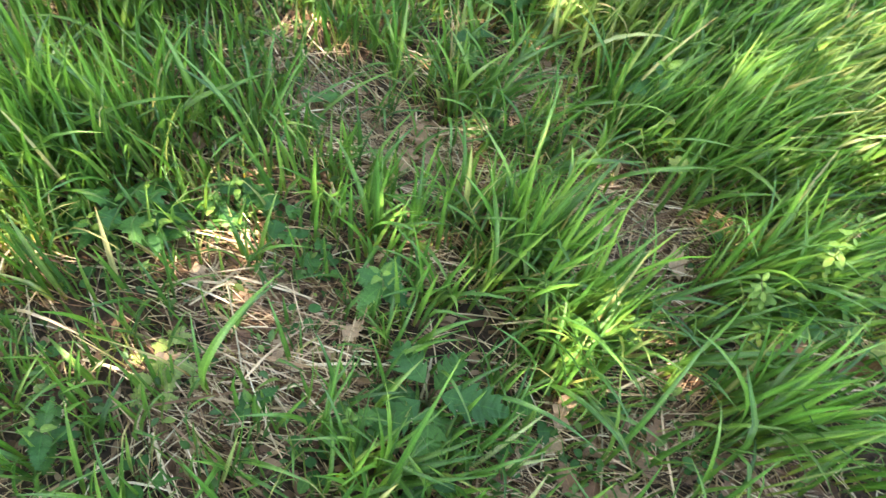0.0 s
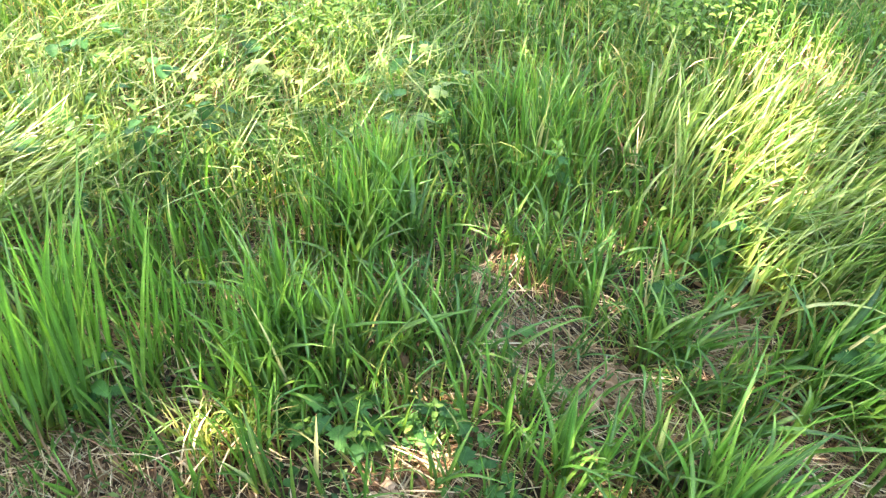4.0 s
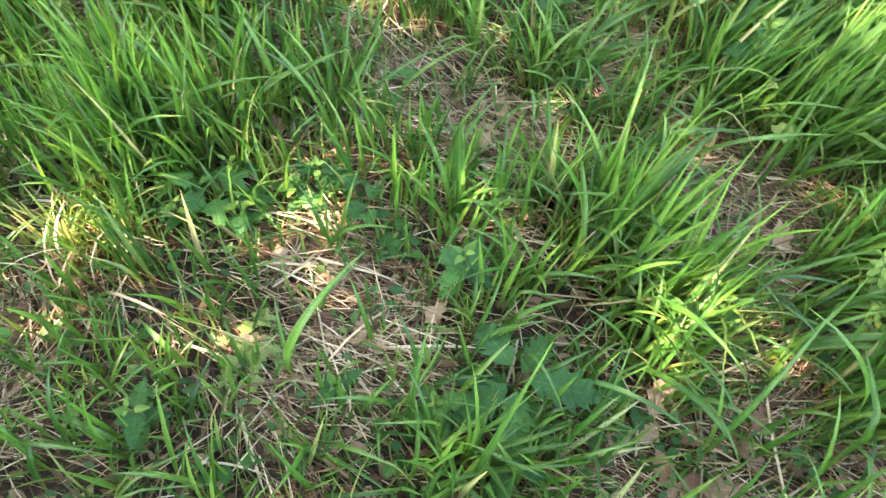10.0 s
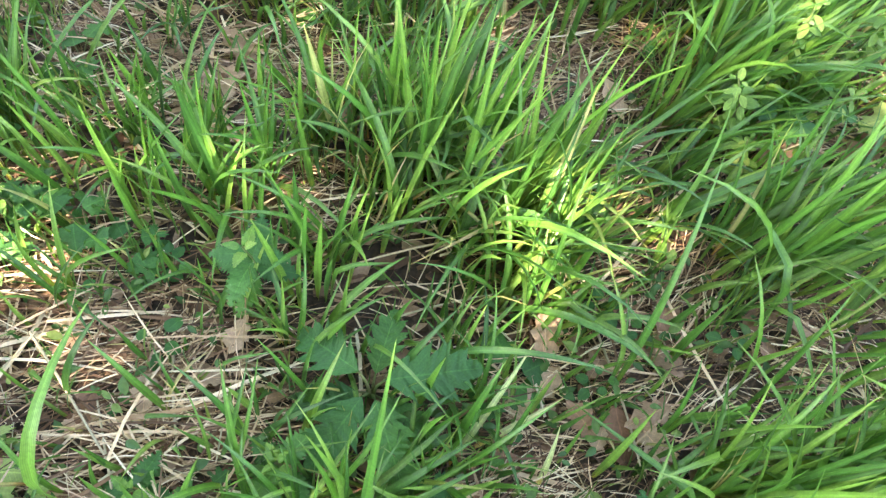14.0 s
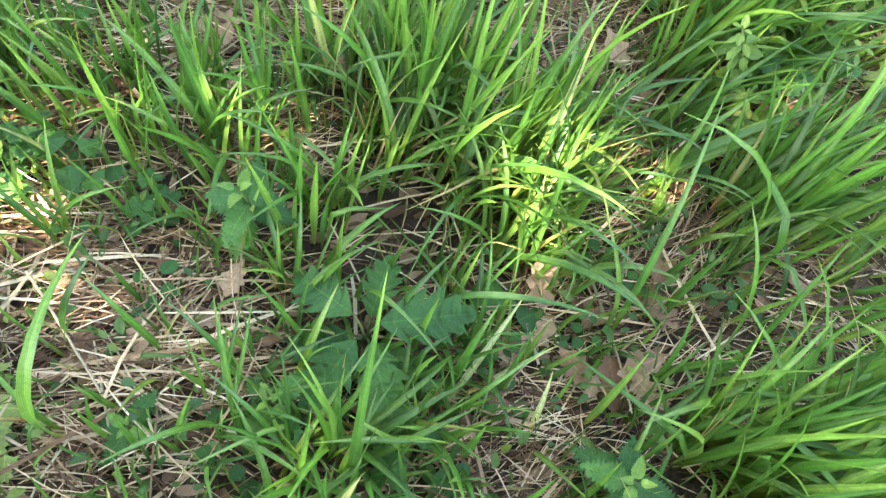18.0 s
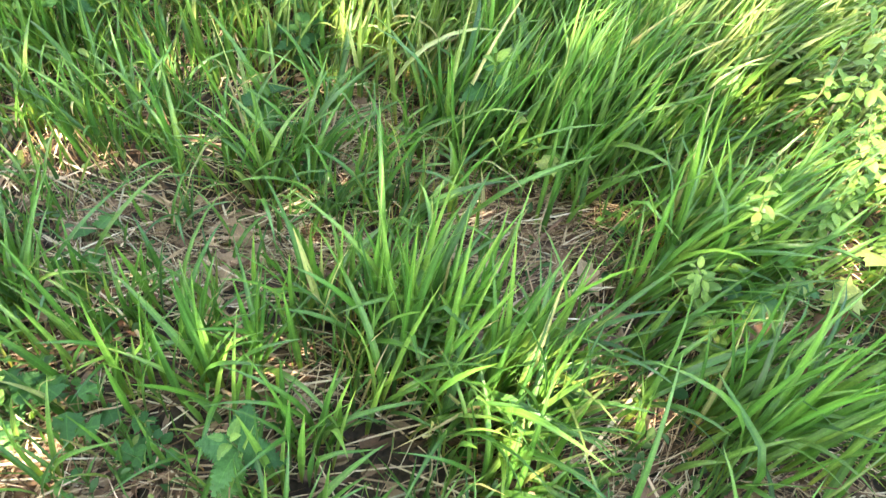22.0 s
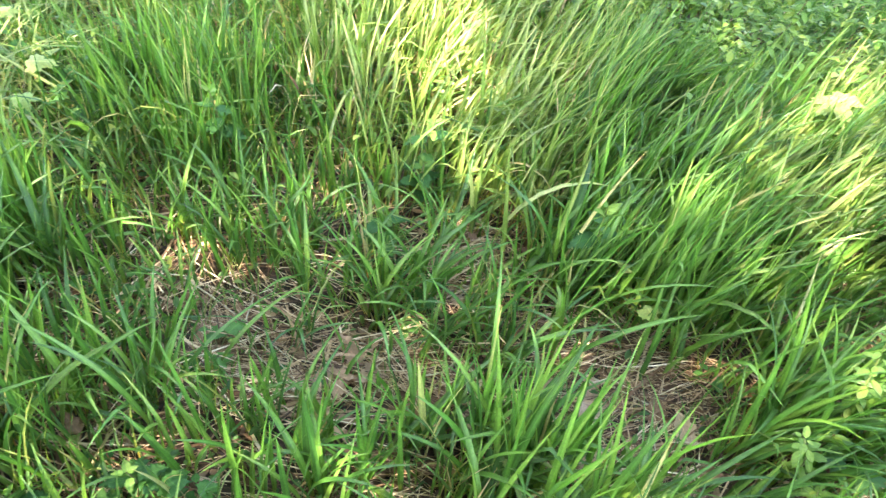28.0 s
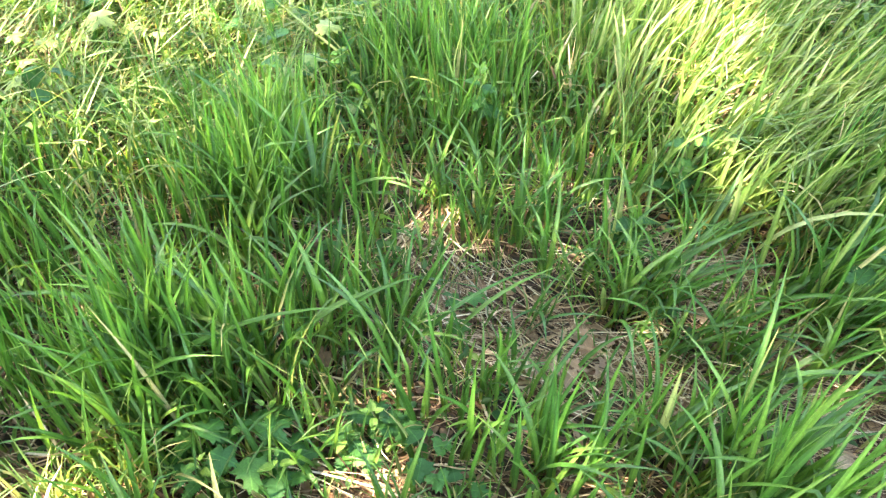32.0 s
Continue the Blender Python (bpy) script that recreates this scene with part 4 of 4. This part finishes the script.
# ---- shrub shoots at the edge ----
SHOOT = "leafy shrub shoot with small light green oval leaves"
SHOOTS_NEAR = [(0.79, 0.50, 0.24, 8, 0.034), (0.82, 0.60, 0.30, 10, 0.034), (0.90, 0.62, 0.26, 9, 0.036), (0.98, 0.66, 0.28, 9, 0.04), (1.04, 0.72, 0.32, 10, 0.042), (1.10, 0.66, 0.28, 9, 0.042), (1.00, 0.80, 0.34, 10, 0.038),
               (1.14, 0.82, 0.34, 10, 0.042), (0.92, 0.74, 0.28, 9, 0.034), (0.86, 0.55, 0.16, 7, 0.034), (0.80, 0.46, 0.12, 6, 0.03), (1.20, 0.74, 0.28, 9, 0.042), (0.60, 1.42, 0.26, 8, 0.04), (0.66, 1.50, 0.28, 8, 0.04)]
SHOOTS_FAR = [(0.72, 1.46, 0.24, 8, 0.04), (0.62, 1.58, 0.30, 9, 0.04), (1.10, 1.30, 0.32, 9, 0.042), (1.24, 1.40, 0.34, 9, 0.045), (0.3, 1.95, 0.36, 9, 0.045), (0.45, 2.0, 0.4, 9, 0.045), (-0.52, 1.85, 0.34, 9, 0.045),
              (-0.62, 1.92, 0.36, 9, 0.045), (1.22, 0.95, 0.34, 9, 0.04), (1.05, 0.95, 0.34, 9, 0.036), (0.93, 0.88, 0.30, 9, 0.034), (1.16, 0.58, 0.2, 7, 0.042), (0.58, 1.95, 0.4, 9, 0.05), (0.75, 1.75, 0.36, 9, 0.05)]
for x, y, high, pairs, size in SHOOTS_NEAR + SHOOTS_FAR:
    sprig("shrub_shoot", SHOOT, "shrub", x, y, high, pairs + 7, size * 0.64, OVAL, "shrub shoots at the meadow's edge", tilt=18, step=70)

# ---- fallen leaves ----
DEAD_LABEL = "dry brown fallen oak leaf lying on the soil"
fallen = [(0.56, 0.13, 0.07), (0.63, 0.09, 0.085), (0.66, 0.07, 0.06), (0.0, 0.45, 0.075), (0.03, 0.44, 0.07), (0.43, 0.51, 0.075), (0.46, 0.49, 0.06), (0.1, 0.51, 0.07), (0.19, 0.43, 0.065), (0.21, 0.45, 0.06),
          (0.62, 0.49, 0.065), (0.9, 0.22, 0.05), (0.9, 0.51, 0.1), (0.95, 0.49, 0.09), (0.87, 0.54, 0.08), (0.61, 0.05, 0.06), (0.2, 0.84, 0.05), (0.45, 0.62, 0.075), (0.5, 0.64, 0.07), (0.43, 0.65, 0.06), (-0.38, -0.42, 0.09)]
fallen += [(-0.36, -0.45, 0.06), (-0.49, -0.17, 0.06), (-0.91, -0.11, 0.07), (-1.05, -0.38, 0.07), (0.04, 0.02, 0.06), (0.07, 0.04, 0.055), (0.02, -0.01, 0.05), (0.16, 0.05, 0.05), (0.72, 0.14, 0.08), (0.54, 0.13, 0.075),
           (0.7, 0.1, 0.07), (0.6, 0.12, 0.07), (0.75, 0.18, 0.065), (0.41, 0.48, 0.07), (0.1, 0.55, 0.075), (0.4, 0.63, 0.08), (0.07, 0.52, 0.07), (0.18, 0.47, 0.07), (0.63, 0.52, 0.07), (-0.01, 0.47, 0.08), (0.19, 0.44, 0.075), (0.51, 0.1, 0.06)]
for x, y, r in BARE:
    for i in range(int(1 + r * 20)):
        a, d = dice.uniform(0, 6.28), r * 1.15 * math.sqrt(dice.random())
        fallen.append((x + math.cos(a) * d, y + math.sin(a) * d, dice.uniform(0.032, 0.068)))
for x, y, size in fallen:
    m = pose(x, y, at_ground(x, y, 0.004 + 0.016 * dice.random()), dice.uniform(-16, 16), dice.uniform(-14, 14), dice.uniform(0, 360))
    ob = tagged(new("dead_leaf", dice.choice(DEAD)), DEAD_LABEL, "dead leaf", "fallen leaves on the soil")
    ob.matrix_basis = sized(m, size)

# ---- dry stalks and twigs ----
def stalk(points, r, label, name="dry_stalk", mat=None):
    v, f = tube(points, [r * (1 - 0.5 * i / len(points)) for i in range(len(points))], 6)
    return tagged(new(name, mesh_of(name, v, f, mat or M_STALK)), label, "dry stalk" if name == "dry_stalk" else "twig", "dry stalks on the ground" if name == "dry_stalk" else "")


LONG_STALKS_NEAR = [(0.09, 0.07, 0.13, -0.05, 0.02, 0.01), (-0.07, 0.06, 0.12, -0.13, 0.055, 0.01), (-0.13, -0.01, -0.06, 0.06, 0.01, 0.06), (0.18, 0.10, 0.26, 0.22, 0.01, 0.03), (0.35, 0.16, 0.48, 0.21, 0.01, 0.03),
                    (0.04, 0.40, -0.18, 0.52, 0.02, 0.02), (-0.20, 0.56, 0.02, 0.42, 0.01, 0.03), (-0.30, 0.60, -0.05, 0.50, 0.02, 0.01), (-0.66, -0.30, -0.40, -0.26, 0.01, 0.02), (-0.85, -0.34, -0.60, -0.30, 0.02, 0.02)]
LONG_STALKS_FAR = [(-0.75, -0.44, -0.55, -0.36, 0.01, 0.03), (-0.55, -0.24, -0.30, -0.22, 0.02, 0.01), (0.60, 0.20, 0.66, 0.02, 0.01, 0.03), (0.35, 0.33, 0.40, 0.30, 0.01, 0.10), (0.42, 0.62, 0.55, 0.58, 0.01, 0.02),
                   (-0.33, 0.72, -0.20, 0.77, 0.01, 0.01), (0.0, -0.15, 0.20, -0.10, 0.01, 0.02), (0.10, -0.16, 0.02, 0.0, 0.01, 0.02), (-0.22, -0.32, -0.02, -0.24, 0.01, 0.02), (0.85, 0.46, 1.02, 0.50, 0.01, 0.05)]
for x0, y0, x1, y1, h0, h1 in LONG_STALKS_NEAR + LONG_STALKS_FAR:
    bend = dice.uniform(-0.015, 0.015)
    pts = [(x0 + (x1 - x0) * u - (y1 - y0) * bend * 8 * u * (1 - u), y0 + (y1 - y0) * u + (x1 - x0) * bend * 8 * u * (1 - u), at_ground(x0 + (x1 - x0) * u, y0 + (y1 - y0) * u) + h0 + (h1 - h0) * u) for u in (0, 0.25, 0.5, 0.75, 1)]
    stalk(pts, dice.uniform(0.0012, 0.0022), "pale dry bent grass stalk lying on litter")
# shorter ones, strewn over the bare spots
for x, y, r in BARE[:12] + BARE[15:27]:
    for i in range(2 + int(r * 14)):
        a, d, way, long = dice.uniform(0, 6.28), r * math.sqrt(dice.random()), dice.uniform(0, 6.28), dice.uniform(0.03, 0.085)
        x0, y0, h = x + math.cos(a) * d, y + math.sin(a) * d, dice.uniform(0.008, 0.026)
        pts = [(x0 + math.cos(way + 0.25 * u) * long * u, y0 + math.sin(way + 0.25 * u) * long * u, at_ground(x0, y0) + h + 0.012 * u * dice.uniform(-0.5, 1)) for u in (-1, -0.4, 0.3, 1)]
        stalk(pts, dice.uniform(0.0009, 0.0019), "thin pale dry stalk lying loose on litter")
stalk([(1.00, 1.44, 0.10), (1.04, 1.51, 0.15), (1.10, 1.62, 0.22), (1.15, 1.70, 0.25)], 0.016, "bleached pale dead branch among sunlit weeds", "dead_branch")
stalk([(0.48, 0.55, 0.012), (0.56, 0.60, 0.016), (0.63, 0.66, 0.012)], 0.004, "thin brown twig on the litter", "twig", M_BARK)
stalk([(-0.95, -0.22, 0.01), (-0.80, -0.20, 0.02), (-0.68, -0.24, 0.012)], 0.004, "thin brown twig on the litter", "twig", M_BARK)

# ---- single blades that stand out ----
def blade_mesh(length, tilt0, tilt1, width, twist, seg=9):
    one = np.ones(1)
    return strips(np.zeros((1, 3)), one * length, one * width, one * 0.0, one * radians(tilt0), one * radians(tilt1), one * twist, seg)


SHAPES = []
for i in range(22):
    v, f = blade_mesh(1.0, dice.uniform(3, 12), dice.uniform(20, 72) if i % 2 else dice.uniform(72, 125), dice.uniform(0.030, 0.052), dice.uniform(-0.7, 0.7), 8)
    SHAPES.append(mesh_of("blade", v, f, M_BLADE, seg=8))

STRAIGHT = []
for i in range(10):
    v, f = blade_mesh(1.0, dice.uniform(0, 6), dice.uniform(7, 24), dice.uniform(0.017, 0.024), dice.uniform(-0.5, 0.5), 8)
    STRAIGHT.append(mesh_of("blade", v, f, M_BLADE, seg=8))


THIN = []
for i in range(8):
    v, f = blade_mesh(1.0, dice.uniform(0, 25), dice.uniform(20, 95), dice.uniform(0.022, 0.036), dice.uniform(-0.5, 0.5), 6)
    THIN.append(mesh_of("blade", v, f, M_THIN, seg=6))


def lone_blade(x, y, way, length, tilt0, tilt1, width, twist, mat=None):
    thing = tagged(new("grass_tuft"), "broad grass blade standing clear, with small side shoots", "grass tuft", "grass tufts")
    thing.matrix_basis = pose(x, y, at_ground(x, y, -0.004), 0, 0, way)
    part("blade", *blade_mesh(length, tilt0, tilt1, width, twist), mat or M_BLADE, thing, "pale straw-green blade" if mat else "", seg=9)
    for i in range(2):
        m = pose(dice.gauss(0, 0.008), dice.gauss(0, 0.008), 0, 0, 0, dice.uniform(-80, 80))
        put_part("blade", dice.choice(SHAPES), thing, sized(m, length * dice.uniform(0.35, 0.7)))
    return thing


lone_blade(0.020, -0.110, 62, 0.335, -8, 108, 0.0150, 1.1)
lone_blade(0.102, 0.270, 122, 0.245, 5, 19, 0.0100, 0.2)
lone_blade(0.084, 0.293, 48, 0.262, 2, 13, 0.0090, 0.2)
lone_blade(0.257, 0.086, 35, 0.193, -11, 126, 0.0080, 0.3)
lone_blade(0.398, 0.111, -6, 0.284, 10, 125, 0.0090, 0.2)
lone_blade(0.632, 0.114, 80, 0.352, 18, 47, 0.0100, 0.3)
lone_blade(0.835, 0.411, -168, 0.289, 44, 101, 0.0090, 0.3)
lone_blade(0.348, -0.123, 80, 0.378, 15, 38, 0.0100, 0.3)
lone_blade(0.438, -0.025, 32, 0.212, 13, 70, 0.0070, 0.5)
lone_blade(0.498, 0.016, 66, 0.171, 9, 32, 0.0070, 0.4)
lone_blade(0.294, -0.075, 2, 0.219, 6, 109, 0.0100, 0.3)
lone_blade(0.740, 0.015, 58, 0.273, 2, 54, 0.0110, 0.2)
lone_blade(0.757, 0.049, 21, 0.229, 6, 52, 0.0090, 0.2)
lone_blade(-0.083, 0.129, 14, 0.224, 1, 19, 0.0100, 0.2)
lone_blade(0.110, 0.184, -136, 0.156, 15, 107, 0.0070, 0.4)
lone_blade(0.218, -0.088, 97, 0.234, 21, 44, 0.0090, 0.3)
lone_blade(0.264, 0.227, 23, 0.205, 8, 19, 0.0090, 0.2)
lone_blade(0.476, 0.315, -14, 0.222, -2, 15, 0.0080, 0.2)
lone_blade(0.322, 0.285, 35, 0.294, 10, 27, 0.0090, 0.2)
lone_blade(0.515, 0.179, 80, 0.282, 6, 40, 0.0080, 0.2)
lone_blade(0.725, 0.362, 177, 0.129, 10, 33, 0.0080, 0.3)
lone_blade(0.102, 0.001, 143, 0.162, 8, 54, 0.0090, 0.3)
lone_blade(0.464, -0.040, -108, 0.096, 9, 112, 0.0080, 0.3)
lone_blade(0.152, 0.129, 45, 0.176, 19, 31, 0.0080, 0.2)
lone_blade(0.685, 0.065, 87, 0.175, -0, 46, 0.0090, 0.3)
lone_blade(0.139, 0.322, 32, 0.265, 6, 17, 0.0100, 0.1)
lone_blade(0.180, 0.387, -40, 0.242, 1, 13, 0.0100, 0.2)
lone_blade(0.563, 0.228, -5, 0.116, -7, 96, 0.0070, 0.3)
lone_blade(0.066, 0.303, 96, 0.223, 4, 16, 0.0110, 0.2)
lone_blade(0.148, 0.314, 115, 0.203, 5, 16, 0.0110, 0.2)
lone_blade(0.118, 0.397, 77, 0.186, 6, 23, 0.0100, 0.2)
lone_blade(0.203, 0.322, 111, 0.183, 5, 17, 0.0100, 0.2)
lone_blade(0.281, 0.671, -30, 0.235, -3, 135, 0.0070, 0.2)
lone_blade(0.567, 0.398, 12, 0.247, -2, 113, 0.0090, 0.2)
lone_blade(0.674, 0.526, 82, 0.306, -1, 22, 0.0110, 0.2)
lone_blade(0.688, 0.523, 3, 0.295, 1, 35, 0.0100, 0.2)
lone_blade(0.282, 0.333, 30, 0.232, 7, 30, 0.0090, 0.2)
lone_blade(0.127, 0.699, -130, 0.130, -17, 86, 0.0060, 0.2)
lone_blade(-0.071, 0.361, 45, 0.175, 19, 30, 0.0090, 0.2)
lone_blade(-0.059, 0.524, -5, 0.199, 18, 75, 0.0080, 0.3)
lone_blade(0.364, 0.736, -17, 0.318, 8, 31, 0.0090, 0.2)
lone_blade(0.406, 0.729, -26, 0.341, 19, 64, 0.0090, 0.2)
lone_blade(0.448, 0.723, -18, 0.224, 4, 85, 0.0080, 0.2)
lone_blade(-0.195, 0.310, -179, 0.320, 4, 67, 0.0100, 0.2)
lone_blade(-0.548, 0.062, 32, 0.447, 32, 101, 0.0110, 0.5)
lone_blade(0.092, 0.292, 124, 0.208, 12, 21, 0.0110, 0.2)
lone_blade(-0.232, 0.347, 61, 0.190, 22, 45, 0.0090, 0.2)
lone_blade(-0.221, 0.365, 41, 0.301, 32, 78, 0.0090, 0.2)
lone_blade(-0.417, 0.078, 119, 0.229, -2, 33, 0.0100, 0.2)
lone_blade(0.312, 0.762, -52, 0.234, 11, 149, 0.0080, 0.2)
lone_blade(-0.052, 0.398, 77, 0.125, 11, 22, 0.0090, 0.2)
lone_blade(0.118, 0.683, -129, 0.180, -8, 118, 0.0070, 0.2)
lone_blade(-0.638, 0.376, 85, 0.303, 23, 40, 0.0090, 0.2)
lone_blade(-0.473, -0.016, 62, 0.337, 45, 91, 0.0090, 0.4)
lone_blade(-0.404, 0.023, -125, 0.149, -5, 98, 0.0090, 0.2)
lone_blade(-0.170, 0.435, 44, 0.253, 30, 87, 0.0090, 0.3)
lone_blade(-0.708, -0.319, 139, 0.481, 24, 36, 0.0090, 0.2)
lone_blade(-0.723, -0.338, 102, 0.465, 25, 38, 0.0090, 0.2)
lone_blade(-0.713, -0.304, 91, 0.441, 25, 37, 0.0080, 0.2)
lone_blade(-0.931, -0.399, -85, 0.251, -25, 33, 0.0080, 0.3)
lone_blade(-0.062, 0.125, 83, 0.182, 17, 40, 0.0090, 0.2)
lone_blade(0.083, 0.318, 126, 0.186, 6, 23, 0.0110, 0.2)
lone_blade(-0.029, -0.332, 116, 0.210, 23, 40, 0.0090, 0.3)
lone_blade(-0.094, -0.258, 52, 0.154, 2, 117, 0.0080, 0.3)
lone_blade(-0.301, -0.437, 21, 0.273, 26, 118, 0.0090, 0.2)
lone_blade(-0.012, -0.008, 52, 0.181, 5, 74, 0.0110, 0.4)
lone_blade(-0.044, -0.148, 138, 0.138, 13, 47, 0.0080, 0.3)
# blades before the dead leaves, the sun on them put into their pale colour
lone_blade(0.436, -0.012, 58, 0.190, 48, 66, 0.0085, 0.3, M_LITBLADE)
lone_blade(0.462, 0.014, 30, 0.135, 48, 72, 0.0080, 0.3, M_LITBLADE)
lone_blade(0.545, -0.020, 80, 0.110, 25, 45, 0.0085, 0.4, M_LITBLADE)

# ---- tufts, blade by blade ----

def tuft(x, y, blades, tall, lean_way=20, lean=10):
    thing = tagged(new("grass_tuft"), "tuft of broad fresh green grass blades", "grass tuft", "grass tufts")
    thing.matrix_basis = pose(x, y, at_ground(x, y, -0.004)) @ Matrix.Rotation(radians(lean), 4, Vector((-math.sin(radians(lean_way)), math.cos(radians(lean_way)), 0)))
    for i in range(blades):
        wide = 0.022 if tall > 0.3 else 0.012
        m = pose(dice.gauss(0, wide), dice.gauss(0, wide), 0, 0, 0, dice.uniform(0, 360))
        put_part("blade", dice.choice(STRAIGHT if tall > 0.3 else SHAPES), thing, sized(m, tall * dice.uniform(0.6, 1.15)))
    return thing


TUFTS_FIRST = [(-0.50, 0.10, 11, 0.30), (-0.40, 0.20, 11, 0.28), (-0.58, 0.18, 10, 0.30), (-0.23, 0.36, 9, 0.22), (-0.46, 0.02, 8, 0.22), (0.09, 0.27, 9, 0.24), (0.14, 0.32, 9, 0.22), (0.05, 0.34, 7, 0.22), (0.18, 0.40, 8, 0.24), (0.24, 0.23, 8, 0.22), (0.32, 0.29, 9, 0.27),
               (0.40, 0.26, 9, 0.27), (0.46, 0.20, 9, 0.26), (0.13, 0.13, 7, 0.15), (0.20, -0.03, 9, 0.17), (0.34, -0.06, 9, 0.20), (0.27, -0.08, 8, 0.19), (0.22, 0.10, 7, 0.16), (-0.06, 0.12, 6, 0.20), (-0.03, 0.30, 6, 0.20), (0.20, -0.06, 8, 0.18), (0.31, -0.08, 10, 0.24)]
TUFTS_SECOND = [(0.42, -0.05, 9, 0.20), (0.46, 0.06, 8, 0.18), (0.74, 0.03, 5, 0.28), (0.77, 0.10, 4, 0.26), (0.82, -0.02, 8, 0.30), (0.70, 0.53, 10, 0.30), (-0.30, 0.78, 10, 0.22), (-0.38, 0.72, 10, 0.22), (-0.25, 0.70, 9, 0.21), (-0.34, 0.84, 9, 0.22), (0.40, 0.78, 12, 0.33),
                (0.55, 0.82, 12, 0.32), (0.47, 0.78, 13, 0.34), (0.34, 0.80, 11, 0.30), (0.24, 0.66, 8, 0.24), (0.30, 0.60, 8, 0.24), (0.12, 0.70, 10, 0.22), (0.06, 0.62, 9, 0.22), (0.28, 0.36, 9, 0.24), (0.35, 0.44, 9, 0.25), (-0.06, 0.37, 7, 0.20), (0.55, 0.40, 9, 0.26)]
TUFTS_THIRD = [(0.50, 0.23, 8, 0.22), (0.52, 0.29, 8, 0.23), (0.50, 0.35, 8, 0.22), (0.54, 0.20, 7, 0.20), (0.47, 0.29, 7, 0.24), (0.66, 0.34, 9, 0.26), (-0.60, 0.38, 10, 0.28), (-0.70, 0.50, 10, 0.28), (0.04, 0.66, 13, 0.22), (0.10, 0.74, 13, 0.22),
               (-0.02, 0.72, 12, 0.21), (-0.10, 0.66, 11, 0.21), (0.16, 0.60, 11, 0.20), (0.22, 0.74, 11, 0.22), (-0.14, 0.80, 11, 0.22), (0.02, 0.82, 12, 0.22), (-0.06, 0.56, 8, 0.18), (0.12, 0.84, 11, 0.22), (0.08, 0.68, 11, 0.23), (-0.16, 0.72, 10, 0.20)]
for x, y, n, tall in TUFTS_FIRST + TUFTS_SECOND + TUFTS_THIRD:
    tuft(x, y, n, tall, dice.uniform(-5, 45), (6 if x < 0.1 else 16) + dice.uniform(-4, 6))
# a sunlit tuft of thin blades beside the straw, sunlight tinted into its colour
for x, y, n in ((-0.45, -0.08, 34), (-0.42, -0.03, 26), (-0.48, -0.13, 24)):
    thing = tagged(new("grass_tuft"), "tuft of thin grass blades, coloured pale yellow-green for the sun on it", "grass tuft", "pale tufts")
    thing.matrix_basis = pose(x, y, at_ground(x, y, -0.004))
    for i in range(n):
        m = pose(dice.gauss(0, 0.025), dice.gauss(0, 0.025), 0, 0, 0, dice.uniform(0, 360))
        put_part("blade", dice.choice(THIN), thing, sized(m, dice.uniform(0.09, 0.19)))
# the tall upright stand beside the straw, leaning along the slope of the light
for x, y, n, tall in ((-0.74, -0.31, 15, 0.54), (-0.69, -0.26, 12, 0.52), (-0.79, -0.27, 13, 0.54), (-0.85, -0.33, 10, 0.48), (-0.77, -0.36, 8, 0.44), (-0.73, -0.21, 13, 0.52), (-0.67, -0.13, 10, 0.46), (-0.70, -0.06, 10, 0.44), (-0.82, -0.17, 11, 0.48), (-0.66, 0.0, 9, 0.38)):
    tuft(x, y, n, tall, 53 + dice.uniform(-14, 14), 13 + dice.uniform(-5, 6))
# more of them, strewn as thick as the grass stands
tx, ty = scatter(185, w_broad, (-1.2, 1.1, -0.6, 1.3))
for x, y in zip(tx.tolist(), ty.tolist()):
    if float(spots(CLEAR, np.array([x]), np.array([y]))[0]) > 0.45:
        continue
    deep = float(spots(THICK, np.array([x]), np.array([y]))[0])
    tuft(x, y, dice.randint(4, 8), (0.17 + 0.10 * deep) * dice.uniform(0.85, 1.3), dice.uniform(-20, 60), (5 if x < 0.1 else 14) + dice.uniform(-5, 8))
# fine broken fibres over the bare soil between the tufts
lying(5000, lambda x, y: np.clip(spots(DARK, x, y) + 0.6 * spots(BARE, x, y) + 0.9 * spots(CLEAR, x, y), 0.0, 1), (0.025, 0.10), (0.0008, 0.0018), M_STRAW, "straw_fibres", "fine broken pale straw fibres over the dark soil", "straw", 0.02, 2, curl=0.4)
